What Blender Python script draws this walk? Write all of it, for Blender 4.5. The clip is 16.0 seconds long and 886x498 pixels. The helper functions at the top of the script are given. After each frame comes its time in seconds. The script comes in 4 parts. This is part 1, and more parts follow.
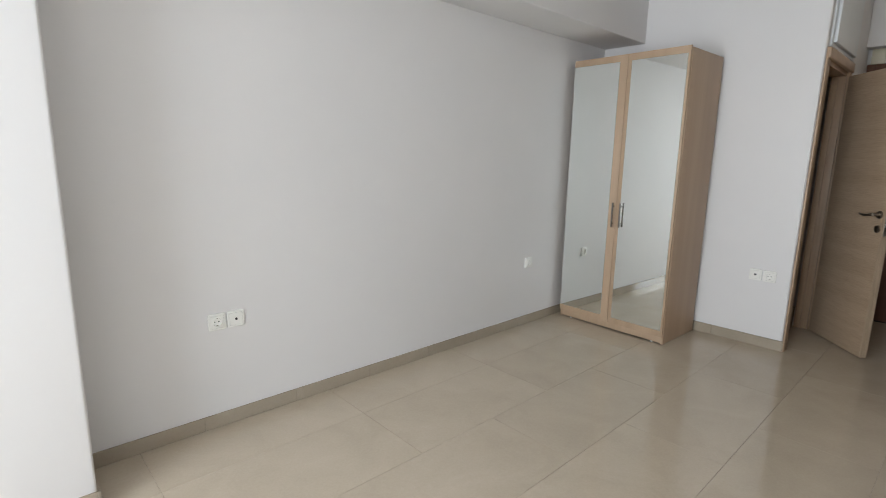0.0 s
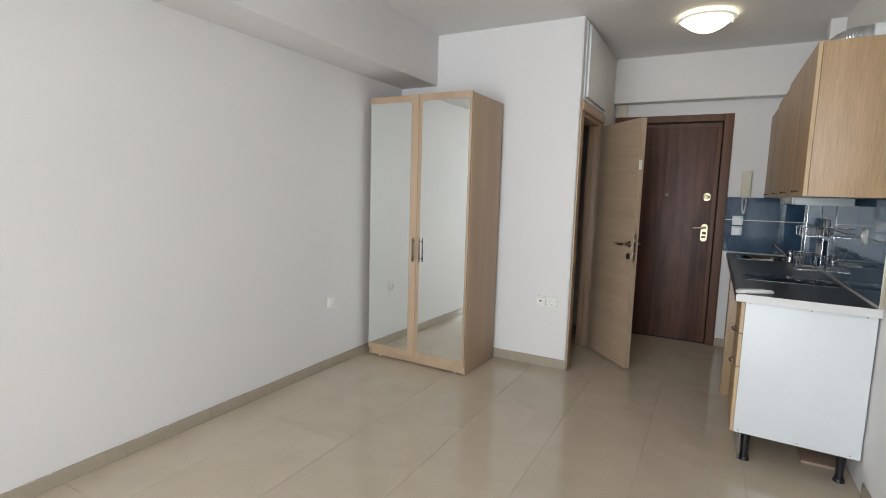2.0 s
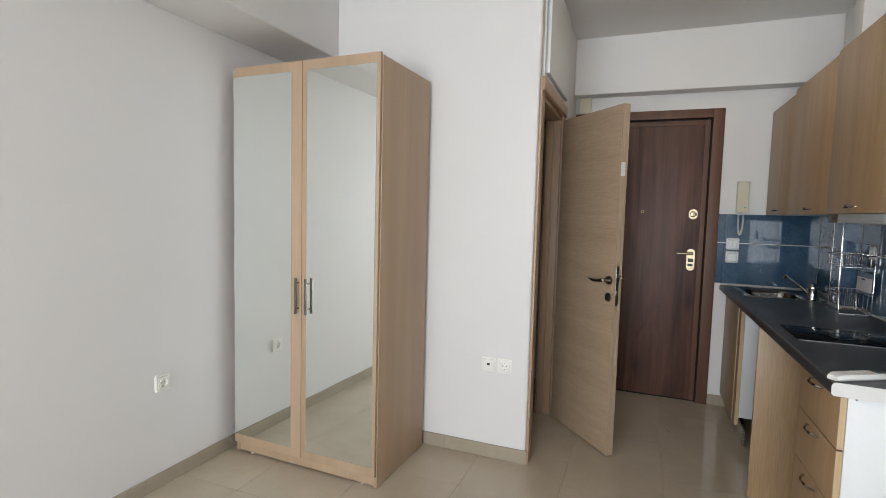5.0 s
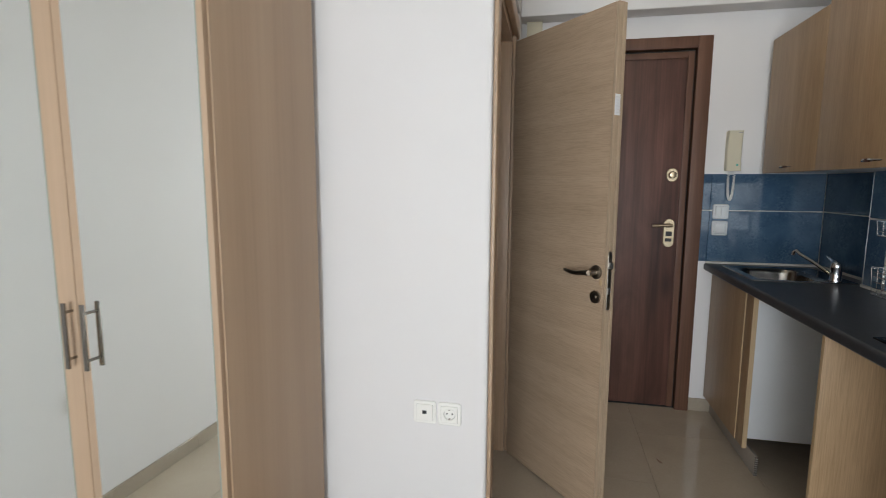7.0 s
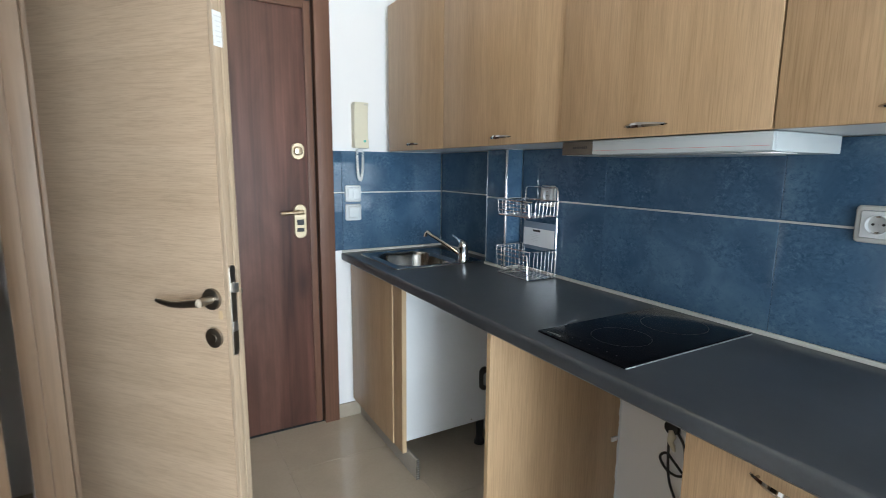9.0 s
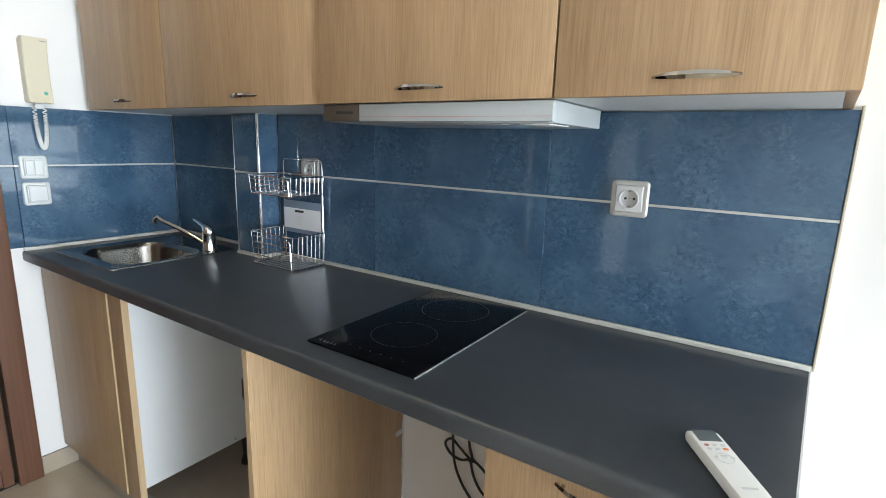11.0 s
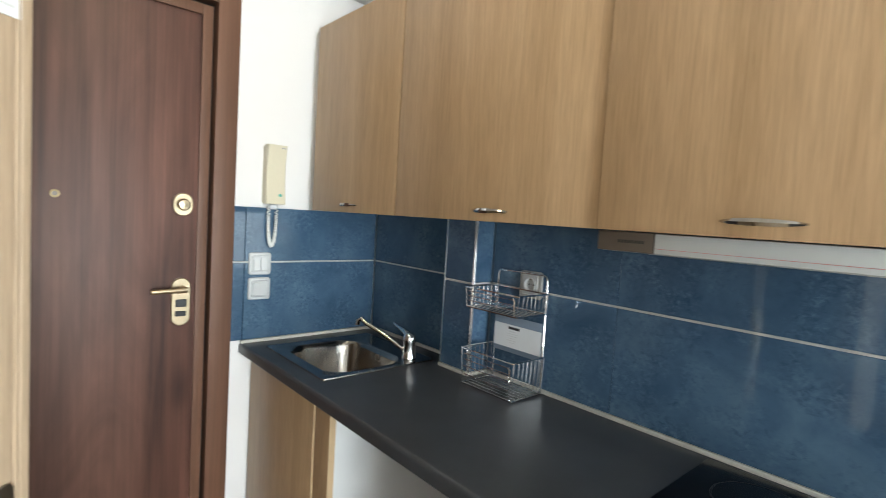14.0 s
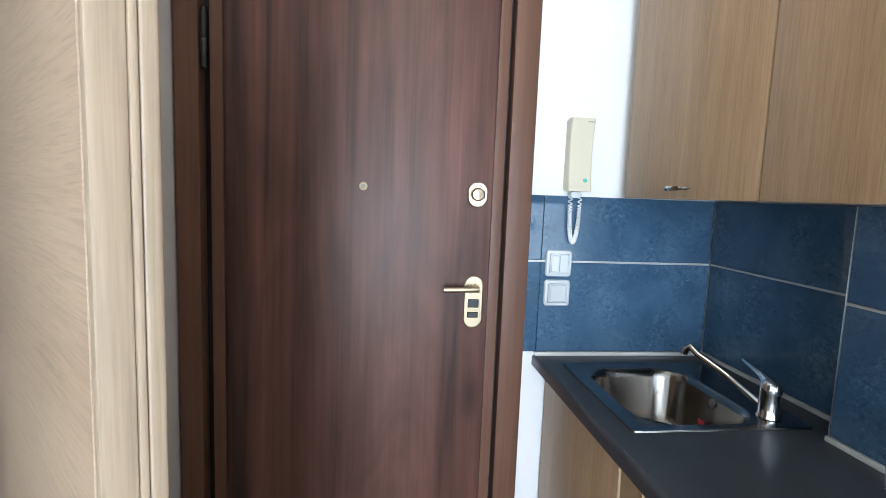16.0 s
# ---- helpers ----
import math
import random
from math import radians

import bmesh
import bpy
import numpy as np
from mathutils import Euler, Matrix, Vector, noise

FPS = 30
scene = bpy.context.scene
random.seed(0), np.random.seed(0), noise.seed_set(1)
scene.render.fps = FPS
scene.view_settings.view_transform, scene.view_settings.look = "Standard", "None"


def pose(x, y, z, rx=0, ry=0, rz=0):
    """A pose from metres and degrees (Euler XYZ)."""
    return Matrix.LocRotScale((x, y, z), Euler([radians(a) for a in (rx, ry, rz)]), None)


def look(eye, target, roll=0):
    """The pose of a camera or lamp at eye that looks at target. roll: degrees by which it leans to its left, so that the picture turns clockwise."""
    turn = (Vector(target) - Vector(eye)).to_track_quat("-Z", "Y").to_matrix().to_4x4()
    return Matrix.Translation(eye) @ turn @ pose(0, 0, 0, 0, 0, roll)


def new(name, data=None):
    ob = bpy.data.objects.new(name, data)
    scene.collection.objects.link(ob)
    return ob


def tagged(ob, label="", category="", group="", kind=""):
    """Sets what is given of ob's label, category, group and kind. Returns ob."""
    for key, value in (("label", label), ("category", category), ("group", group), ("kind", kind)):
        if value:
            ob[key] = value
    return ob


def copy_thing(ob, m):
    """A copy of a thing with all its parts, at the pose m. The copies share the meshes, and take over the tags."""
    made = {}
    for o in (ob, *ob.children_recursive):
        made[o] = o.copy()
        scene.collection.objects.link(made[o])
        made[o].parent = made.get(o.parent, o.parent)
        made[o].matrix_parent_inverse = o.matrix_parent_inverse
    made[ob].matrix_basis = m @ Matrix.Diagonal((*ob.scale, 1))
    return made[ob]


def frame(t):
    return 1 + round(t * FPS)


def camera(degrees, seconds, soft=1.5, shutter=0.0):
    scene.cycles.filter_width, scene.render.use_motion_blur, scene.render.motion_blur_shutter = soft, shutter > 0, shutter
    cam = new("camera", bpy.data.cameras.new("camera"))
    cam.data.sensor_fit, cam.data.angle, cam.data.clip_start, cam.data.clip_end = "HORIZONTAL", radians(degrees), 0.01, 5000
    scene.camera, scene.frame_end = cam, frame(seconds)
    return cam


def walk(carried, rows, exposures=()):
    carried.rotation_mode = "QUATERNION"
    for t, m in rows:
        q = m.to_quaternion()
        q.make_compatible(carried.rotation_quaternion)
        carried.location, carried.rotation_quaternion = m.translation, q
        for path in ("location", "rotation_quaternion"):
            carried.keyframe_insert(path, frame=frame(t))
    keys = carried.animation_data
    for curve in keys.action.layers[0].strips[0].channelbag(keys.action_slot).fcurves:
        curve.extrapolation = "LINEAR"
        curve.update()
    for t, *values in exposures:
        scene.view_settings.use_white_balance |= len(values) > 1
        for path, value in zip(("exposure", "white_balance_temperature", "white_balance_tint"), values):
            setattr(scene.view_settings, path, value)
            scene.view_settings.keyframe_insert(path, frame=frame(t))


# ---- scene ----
cam = camera(83.1, 16.0, soft=0.75, shutter=0.2)
PATH = [
    (0, (0.061, 0.111, 1.335), (1.4, 1.55, 0.965), 1.1),
    (0.5, (0.084, 0.094, 1.337), (1.576, 1.383, 1.001), 1.4),
    (1, (0.149, 0.069, 1.351), (1.765, 1.206, 1.039), 1.5),
    (1.5, (0.233, 0.043, 1.353), (1.935, 1.056, 1.078), 1.5),
    (2, (0.336, 0.012, 1.363), (2.088, 0.95, 1.134), 1.7),
    (2.5, (0.436, 0.036, 1.383), (2.241, 0.877, 1.199), 1.8),
    (3, (0.577, 0.159, 1.402), (2.427, 0.906, 1.261), 1.8),
    (3.5, (0.758, 0.245, 1.385), (2.626, 0.948, 1.256), 1.5),
    (4, (1.047, 0.281, 1.384), (2.909, 1.002, 1.258), 1.3),
    (4.2, (1.142, 0.308, 1.38), (3.002, 1.032, 1.254), 1.5),
    (6.3, (2.214, 0.64, 1.325), (4.075, 1.337, 1.094), 0.9),
    (6.5, (2.313, 0.689, 1.33), (4.198, 1.314, 1.094), 0.9),
    (7, (2.504, 0.747, 1.324), (4.445, 1.158, 1.067), 0.3),
    (7.5, (2.728, 0.739, 1.303), (4.706, 0.858, 1.03), -0.2),
    (8, (2.871, 0.697, 1.31), (4.836, 0.47, 1.014), 0.0),
    (8.5, (3.0, 0.667, 1.306), (4.879, 0.056, 0.995), 0.6),
    (9, (3.168, 0.666, 1.312), (4.88, -0.318, 0.991), 0.5),
    (9.5, (3.27, 0.617, 1.299), (4.801, -0.622, 0.952), 0.6),
    (10, (3.326, 0.542, 1.304), (4.665, -0.888, 0.904), 0.5),
    (10.2, (3.332, 0.529, 1.303), (4.6, -0.956, 0.869), 0.5),
    (12.3, (3.419, 0.452, 1.358), (4.4, -1.271, 1.092), 3.2),
    (12.5, (3.432, 0.451, 1.374), (4.439, -1.263, 1.148), 3.4),
    (13, (3.477, 0.454, 1.401), (4.588, -1.202, 1.239), 3.7),
    (13.5, (3.586, 0.463, 1.411), (4.847, -1.084, 1.287), 3.9),
    (14, (3.732, 0.523, 1.395), (5.229, -0.796, 1.267), 3.5),
    (14.5, (3.852, 0.567, 1.377), (5.587, -0.416, 1.216), 3.6),
    (15, (3.965, 0.532, 1.397), (5.853, -0.09, 1.171), 3.4),
    (15.5, (4.04, 0.424, 1.385), (5.99, 0.041, 1.158), 2.8),
    (16, (4.08, 0.353, 1.381), (6.054, 0.112, 1.162), 2.2),
]
EXPOSURES = [(0.0, -0.62, 6400, 10), (1.0, -0.53, 6500, 10), (2.0, -0.42, 6500, 10), (3.0, -0.30, 6550, 10), (4.0, -0.23, 6550, 10), (6.5, -0.20, 6500, 10), (7.0, -0.15, 6450, 10),
             (7.5, -0.02, 6400, 8), (8.0, 0.13, 6400, 5), (8.5, 0.36, 6350, 6), (9.0, 0.97, 5900, 5), (9.5, 1.12, 5900, 4), (10.0, 1.20, 5950, 6), (12.5, 1.00, 6450, 6), (13.0, 1.03, 6550, 6),
             (13.5, 1.18, 6600, 6), (14.0, 1.14, 6450, 5), (14.5, 1.00, 6300, 5), (15.0, 0.96, 5950, 5), (15.5, 1.14, 5600, 6), (16.0, 1.27, 5580, 6)]
walk(cam, [(t, look(eye, target, roll)) for t, eye, target, roll in PATH], EXPOSURES)


# ---- world, sun, large lights ----
world = bpy.data.worlds.new("sky")
scene.world = world
world.use_nodes = True
wn = world.node_tree.nodes
sky = wn.new("ShaderNodeTexSky")
sky.sky_type, sky.sun_disc = "NISHITA", False
sky.sun_elevation, sky.sun_rotation = radians(52), radians(70)
world.node_tree.links.new(sky.outputs[0], wn["Background"].inputs[0])
wn["Background"].inputs[1].default_value = 0.1

sun = new("sun", bpy.data.lights.new("sun", "SUN"))
sun.data.energy, sun.data.angle, sun.data.color = 3.0, radians(0.5), (1.0, 0.95, 0.88)
sun.matrix_world = look((9, 3, 14), (0, 0, 0))

WX = -2.40          # the window wall's inner face
WY0, WY1, WZ1 = -0.10, 2.17, 2.35
day = new("window_daylight", bpy.data.lights.new("window_daylight", "AREA"))
day.data.shape, day.data.size, day.data.size_y = "RECTANGLE", WY1 - WY0 - 0.1, WZ1 - 0.15
day.data.energy, day.data.color = 214.0, (0.865, 0.94, 1.0)
day.matrix_world = look((WX - 0.02, (WY0 + WY1) / 2, WZ1 / 2), (5, (WY0 + WY1) / 2, WZ1 / 2))


# ---- materials ----
def material(name):
    m = bpy.data.materials.new(name)
    m.use_nodes = True
    n = m.node_tree.nodes
    return m, n, m.node_tree.links, n["Principled BSDF"]


def coords(n, l, scale, scatter=0.0):
    tc = n.new("ShaderNodeTexCoord")
    src = tc.outputs["Object"]
    if scatter:
        info = n.new("ShaderNodeObjectInfo")
        comb = n.new("ShaderNodeMath")
        comb.operation = "MULTIPLY"
        comb.inputs[1].default_value = scatter
        l.new(info.outputs["Random"], comb.inputs[0])
        add = n.new("ShaderNodeVectorMath")
        add.operation = "ADD"
        l.new(src, add.inputs[0])
        l.new(comb.outputs[0], add.inputs[1])
        src = add.outputs[0]
    mp = n.new("ShaderNodeMapping")
    mp.inputs["Scale"].default_value = scale
    l.new(src, mp.inputs[0])
    return mp.outputs[0]


def noise_tex(n, l, vec, scale, detail=4.0, rough=0.55, distort=0.0):
    t = n.new("ShaderNodeTexNoise")
    t.inputs["Scale"].default_value = scale
    t.inputs["Detail"].default_value = detail
    t.inputs["Roughness"].default_value = rough
    t.inputs["Distortion"].default_value = distort
    l.new(vec, t.inputs["Vector"])
    return t.outputs["Fac"]


def ramp(n, l, fac, stops):
    r = n.new("ShaderNodeValToRGB")
    e = r.color_ramp.elements
    while len(e) < len(stops):
        e.new(0.5)
    for k, (pos, col) in zip(e, stops):
        k.position = pos
        k.color = (*col, 1)
    l.new(fac, r.inputs[0])
    return r.outputs[0]


def mix(n, l, a, b, fac, mode="MIX"):
    m = n.new("ShaderNodeMix")
    m.data_type, m.blend_type = "RGBA", mode
    for value, socket in ((fac, m.inputs[0]), (a, m.inputs[6]), (b, m.inputs[7])):
        if isinstance(value, (int, float)):
            socket.default_value = value
        elif isinstance(value, tuple):
            socket.default_value = (*value, 1)
        else:
            l.new(value, socket)
    return m.outputs[2]


def bump(n, l, b, height, strength, dist=0.002):
    k = n.new("ShaderNodeBump")
    k.inputs["Strength"].default_value = strength
    k.inputs["Distance"].default_value = dist
    l.new(height, k.inputs["Height"])
    l.new(k.outputs[0], b.inputs["Normal"])


def shade(c, f):
    return tuple(min(1.0, v * f) for v in c)


def plain(name, col, rough=0.5, metal=0.0, var=0.05, scale=6.0, grain=0.0, gscale=300.0, rough_var=0.06):
    """Paint, plastic or metal: a soft two-scale mottle in colour and gloss."""
    m, n, l, b = material(name)
    v = coords(n, l, (1, 1, 1), 3.0)
    big = noise_tex(n, l, v, scale, 3)
    small = noise_tex(n, l, v, scale * 12, 4)
    f = mix(n, l, big, small, 0.35)
    l.new(ramp(n, l, f, [(0.3, shade(col, 1 - var)), (0.7, shade(col, 1 + var))]), b.inputs["Base Color"])
    mr = n.new("ShaderNodeMapRange")
    mr.inputs["To Min"].default_value, mr.inputs["To Max"].default_value = max(0.02, rough - rough_var), rough + rough_var
    l.new(small, mr.inputs[0])
    l.new(mr.outputs[0], b.inputs["Roughness"])
    b.inputs["Metallic"].default_value = metal
    if grain:
        bump(n, l, b, noise_tex(n, l, v, gscale, 3), grain, 0.001)
    return m


def wood(name, dark, mid, light, axis, rough=0.42, scale=1.0, lines=0.35, strength=0.12, warp=0.0, fibre_rate=120.0, fibre_run=2.2, wave=0.2, knots=0.0, gloss=0.5, mottle=0.0, spread=0.22, pore=0.18):
    """Veneer whose grain runs along the given axis."""
    m, n, l, b = material(name)
    long_, wide, fine = 0.55 * scale, 11.0 * scale, fibre_rate * scale
    v1 = coords(n, l, tuple(long_ if a == axis else wide for a in "xyz"), 7.0)
    v2 = coords(n, l, tuple(fibre_run * scale if a == axis else fine for a in "xyz"), 7.0)
    bands = noise_tex(n, l, v1, 1.0, 3, 0.5, warp)
    fibre = noise_tex(n, l, v2, 1.0, 5, 0.65, wave)
    base = ramp(n, l, bands, [(0.5 - spread, dark), (0.5, mid), (0.5 + spread, light)])
    pores = ramp(n, l, fibre, [(0.5 - pore, shade(dark, 0.72)), (0.52, mid), (0.52 + pore, shade(light, 1.06))])
    colour = mix(n, l, base, pores, lines)
    if mottle:
        cloud = noise_tex(n, l, coords(n, l, tuple(1.6 if a == axis else 5.0 for a in "xyz"), 5.0), 1.0, 5, 0.6, 0.8)
        colour = mix(n, l, colour, ramp(n, l, cloud, [(0.32, (1 - mottle,) * 3), (0.66, (1.0, 1.0, 1.0))]), 1.0, "MULTIPLY")
    if knots:
        cell = n.new("ShaderNodeTexVoronoi")
        cell.inputs["Scale"].default_value = 1.0
        l.new(coords(n, l, tuple(1.9 if a == axis else 5.5 for a in "xyz"), 3.0), cell.inputs["Vector"])
        eye = n.new("ShaderNodeMapRange")
        eye.inputs["From Min"].default_value, eye.inputs["From Max"].default_value = 0.04, 0.22
        eye.inputs["To Min"].default_value, eye.inputs["To Max"].default_value = knots, 0.0
        l.new(cell.outputs["Distance"], eye.inputs[0])
        colour = mix(n, l, colour, shade(dark, 0.55), eye.outputs[0])
    l.new(colour, b.inputs["Base Color"])
    b.inputs["Specular IOR Level"].default_value = gloss
    mr = n.new("ShaderNodeMapRange")
    mr.inputs["To Min"].default_value, mr.inputs["To Max"].default_value = rough - 0.06, rough + 0.08
    l.new(fibre, mr.inputs[0])
    l.new(mr.outputs[0], b.inputs["Roughness"])
    bump(n, l, b, fibre, strength, 0.0006)
    return m


def plaster(name, col):
    m, n, l, b = material(name)
    v = coords(n, l, (1, 1, 1))
    cloud = noise_tex(n, l, v, 0.9, 4, 0.6)
    l.new(ramp(n, l, cloud, [(0.3, shade(col, 0.975)), (0.7, shade(col, 1.015))]), b.inputs["Base Color"])
    b.inputs["Roughness"].default_value = 0.62
    roller = mix(n, l, noise_tex(n, l, v, 420, 3, 0.6), noise_tex(n, l, v, 14, 3), 0.35)
    bump(n, l, b, roller, 0.24, 0.0012)
    return m


def stone_tile(name, tone_k=1.0):
    """Polished beige porcelain with cloudy veins and faint scuffs."""
    m, n, l, b = material(name)
    v = coords(n, l, (1, 1, 1), 9.0)
    cloud = noise_tex(n, l, v, 3.2, 6, 0.62, 0.6)
    speck = noise_tex(n, l, v, 85, 6, 0.78)
    f = mix(n, l, cloud, speck, 0.42)
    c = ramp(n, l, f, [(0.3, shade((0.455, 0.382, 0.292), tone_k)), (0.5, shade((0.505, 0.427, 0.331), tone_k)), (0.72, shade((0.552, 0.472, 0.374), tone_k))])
    info = n.new("ShaderNodeObjectInfo")
    tone = n.new("ShaderNodeMapRange")
    tone.inputs["To Min"].default_value, tone.inputs["To Max"].default_value = 0.98, 1.02
    l.new(info.outputs["Random"], tone.inputs[0])
    l.new(mix(n, l, c, tone.outputs[0], 1.0, "MULTIPLY"), b.inputs["Base Color"])
    scuff = noise_tex(n, l, v, 7.0, 7, 0.75, 1.5)
    mr = n.new("ShaderNodeMapRange")
    mr.inputs["From Min"].default_value, mr.inputs["From Max"].default_value = 0.35, 0.75
    mr.inputs["To Min"].default_value, mr.inputs["To Max"].default_value = 0.04, 0.11
    l.new(scuff, mr.inputs[0])
    l.new(mr.outputs[0], b.inputs["Roughness"])
    bump(n, l, b, noise_tex(n, l, v, 2.2, 2), 0.05, 0.01)
    return m


def blue_tile(name):
    """Glazed slate-blue tile: soft clouds with clusters of pale and dark flecks."""
    m, n, l, b = material(name)
    v = coords(n, l, (1, 1, 1), 11.0)
    cloud = noise_tex(n, l, v, 6.0, 5, 0.6, 0.5)
    base = ramp(n, l, cloud, [(0.32, (0.036, 0.075, 0.131)), (0.5, (0.055, 0.103, 0.166)), (0.68, (0.081, 0.139, 0.206))])
    cluster = noise_tex(n, l, v, 9.0, 4, 0.6, 0.8)
    fleck = noise_tex(n, l, coords(n, l, (0.85, 0.85, 1.0), 11.0), 85.0, 6, 0.72, 0.6)
    for tone, lo, hi, where, amount in (((0.150, 0.225, 0.300), 0.50, 0.68, (0.43, 0.66), 0.58), ((0.022, 0.054, 0.104), 0.48, 0.36, (0.36, 0.60), 0.72)):
        a, c = n.new("ShaderNodeMapRange"), n.new("ShaderNodeMapRange")
        a.inputs["From Min"].default_value, a.inputs["From Max"].default_value = lo, hi
        c.inputs["From Min"].default_value, c.inputs["From Max"].default_value = where
        c.inputs["To Max"].default_value = amount
        l.new(fleck, a.inputs[0])
        l.new(cluster, c.inputs[0])
        k = n.new("ShaderNodeMath")
        k.operation = "MULTIPLY"
        l.new(a.outputs[0], k.inputs[0])
        l.new(c.outputs[0], k.inputs[1])
        base = mix(n, l, base, tone, k.outputs[0])
    l.new(base, b.inputs["Base Color"])
    mr = n.new("ShaderNodeMapRange")
    mr.inputs["To Min"].default_value, mr.inputs["To Max"].default_value = 0.03, 0.07
    l.new(fleck, mr.inputs[0])
    l.new(mr.outputs[0], b.inputs["Roughness"])
    b.inputs["Specular IOR Level"].default_value = 0.42
    bump(n, l, b, fleck, 0.03, 0.0005)
    return m


def glassy(name, col, rough=0.0):
    m, n, l, b = material(name)
    b.inputs["Base Color"].default_value = (*col, 1)
    b.inputs["Roughness"].default_value = rough
    b.inputs["Transmission Weight"].default_value = 1.0
    return m


def glowing(name, col, strength):
    m, n, l, b = material(name)
    b.inputs["Base Color"].default_value = (0.85, 0.83, 0.78, 1)
    b.inputs["Roughness"].default_value = 0.35
    b.inputs["Emission Color"].default_value = (*col, 1)
    b.inputs["Emission Strength"].default_value = strength
    return m


WHITE = plaster("wall_paint", (0.762, 0.742, 0.730))
CEIL = plaster("ceiling_paint", (0.78, 0.765, 0.75))
FLOOR = stone_tile("floor_porcelain")
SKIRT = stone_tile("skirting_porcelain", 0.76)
GROUT = plain("grout", (0.45, 0.39, 0.32), 0.8, var=0.12, scale=20)
BLUE = blue_tile("blue_tile")
BLUEGROUT = plain("blue_grout", (0.17, 0.23, 0.30), 0.7)
OAK = wood("oak_laminate", (0.330, 0.211, 0.110), (0.402, 0.264, 0.145), (0.468, 0.318, 0.184), "z", 0.40, 1.0, 0.44, fibre_rate=310.0, fibre_run=8.0, wave=0.5, warp=0.5, spread=0.17, pore=0.13)
OAKEDGE = wood("oak_edging", (0.46, 0.325, 0.18), (0.52, 0.375, 0.22), (0.58, 0.43, 0.27), "z", 0.42)
ASH = wood("pale_wardrobe_wood", (0.405, 0.281, 0.184), (0.446, 0.314, 0.208), (0.488, 0.348, 0.234), "z", 0.45, 0.7, 0.14)
DOORWOOD = wood("brushed_oak_veneer", (0.376, 0.270, 0.178), (0.424, 0.308, 0.208), (0.465, 0.343, 0.236), "x", 0.46, 0.9, 0.43, 0.7, 0.8, 340.0, 14.0, 0.8, pore=0.14)
DOOREDGE = wood("door_edge_veneer", (0.373, 0.278, 0.188), (0.429, 0.323, 0.222), (0.485, 0.369, 0.259), "z", 0.46, 1.2, 0.45, 0.2, fibre_rate=230.0, fibre_run=7.0, wave=0.4, pore=0.16)
CASING = wood("casing_veneer", (0.36, 0.243, 0.155), (0.415, 0.288, 0.19), (0.47, 0.335, 0.228), "z", 0.40, 1.0, 0.3)
WALNUT = wood("dark_walnut", (0.037, 0.0155, 0.0115), (0.126, 0.053, 0.037), (0.204, 0.093, 0.065), "z", 0.46, 0.62, 0.28, 0.06, 1.1, knots=0.75, gloss=0.48, mottle=0.42, spread=0.15)
WALNUTTRIM = wood("walnut_trim", (0.096, 0.044, 0.026), (0.135, 0.064, 0.038), (0.172, 0.085, 0.052), "z", 0.48, 1.0, 0.3, gloss=0.35)
LAMINATE = plain("white_melamine", (0.70, 0.715, 0.725), 0.38, var=0.025)
WORKTOP = plain("charcoal_laminate", (0.042, 0.045, 0.051), 0.33, var=0.22, scale=9, grain=0.03, gscale=900, rough_var=0.05)
ENDSTRIP = plain("pale_edge_strip", (0.66, 0.65, 0.64), 0.40)
STEEL = plain("brushed_steel", (0.26, 0.245, 0.226), 0.16, 1.0, 0.06, 40, rough_var=0.08)
CHROME = plain("chrome", (0.74, 0.74, 0.75), 0.08, 1.0, 0.03, 20, rough_var=0.03)
POLISHED = plain("polished_steel", (0.43, 0.41, 0.385), 0.06, 1.0, 0.04, 20, rough_var=0.03)
ALU = plain("aluminium", (0.70, 0.70, 0.70), 0.32, 1.0, 0.05)
EDGEALU = plain("dull_edge_metal", (0.42, 0.44, 0.45), 0.5, 0.7, 0.05)
BRIGHTALU = plain("bright_aluminium", (0.90, 0.90, 0.89), 0.20, 0.85, 0.03)
NICKEL = plain("dark_nickel", (0.33, 0.293, 0.25), 0.34, 1.0, 0.08)
BRASS = plain("satin_brass", (0.44, 0.36, 0.245), 0.34, 1.0, 0.05)
GLASSBLACK = plain("black_ceramic_glass", (0.004, 0.004, 0.005), 0.13, rough_var=0.03)
GLASSBLACK.node_tree.nodes["Principled BSDF"].inputs["Specular IOR Level"].default_value = 0.08
BLACK = plain("black_plastic", (0.012, 0.012, 0.013), 0.40)
RUBBER = plain("black_rubber", (0.008, 0.008, 0.008), 0.7)
PLASTIC = plain("white_plastic", (0.78, 0.775, 0.75), 0.30, var=0.02)
SOCKETWHITE = plain("glossy_socket_white", (0.88, 0.865, 0.82), 0.22, var=0.015)
OLDBRASS = plain("dull_brass", (0.46, 0.36, 0.20), 0.5, 0.5, 0.08)
CREAM = plain("aged_cream_plastic", (0.62, 0.57, 0.43), 0.38, var=0.03)
FRAMEGREY = plain("warm_grey_plastic", (0.40, 0.395, 0.37), 0.34, 0.1, 0.03)
GREYPL = plain("silver_plastic", (0.54, 0.55, 0.55), 0.30, 0.2, 0.03)
HOODGREY = plain("hood_grey_enamel", (0.39, 0.415, 0.42), 0.34, rough_var=0.01, var=0.03)
HOODPLATE = plain("hood_bronze_plate", (0.105, 0.085, 0.068), 0.33, 0.3)
RED = plain("red_line", (0.45, 0.12, 0.12), 0.5)
REDTAG = plain("red_tag", (0.55, 0.04, 0.05), 0.4)
ORANGE = plain("orange_print", (0.75, 0.25, 0.10), 0.5)
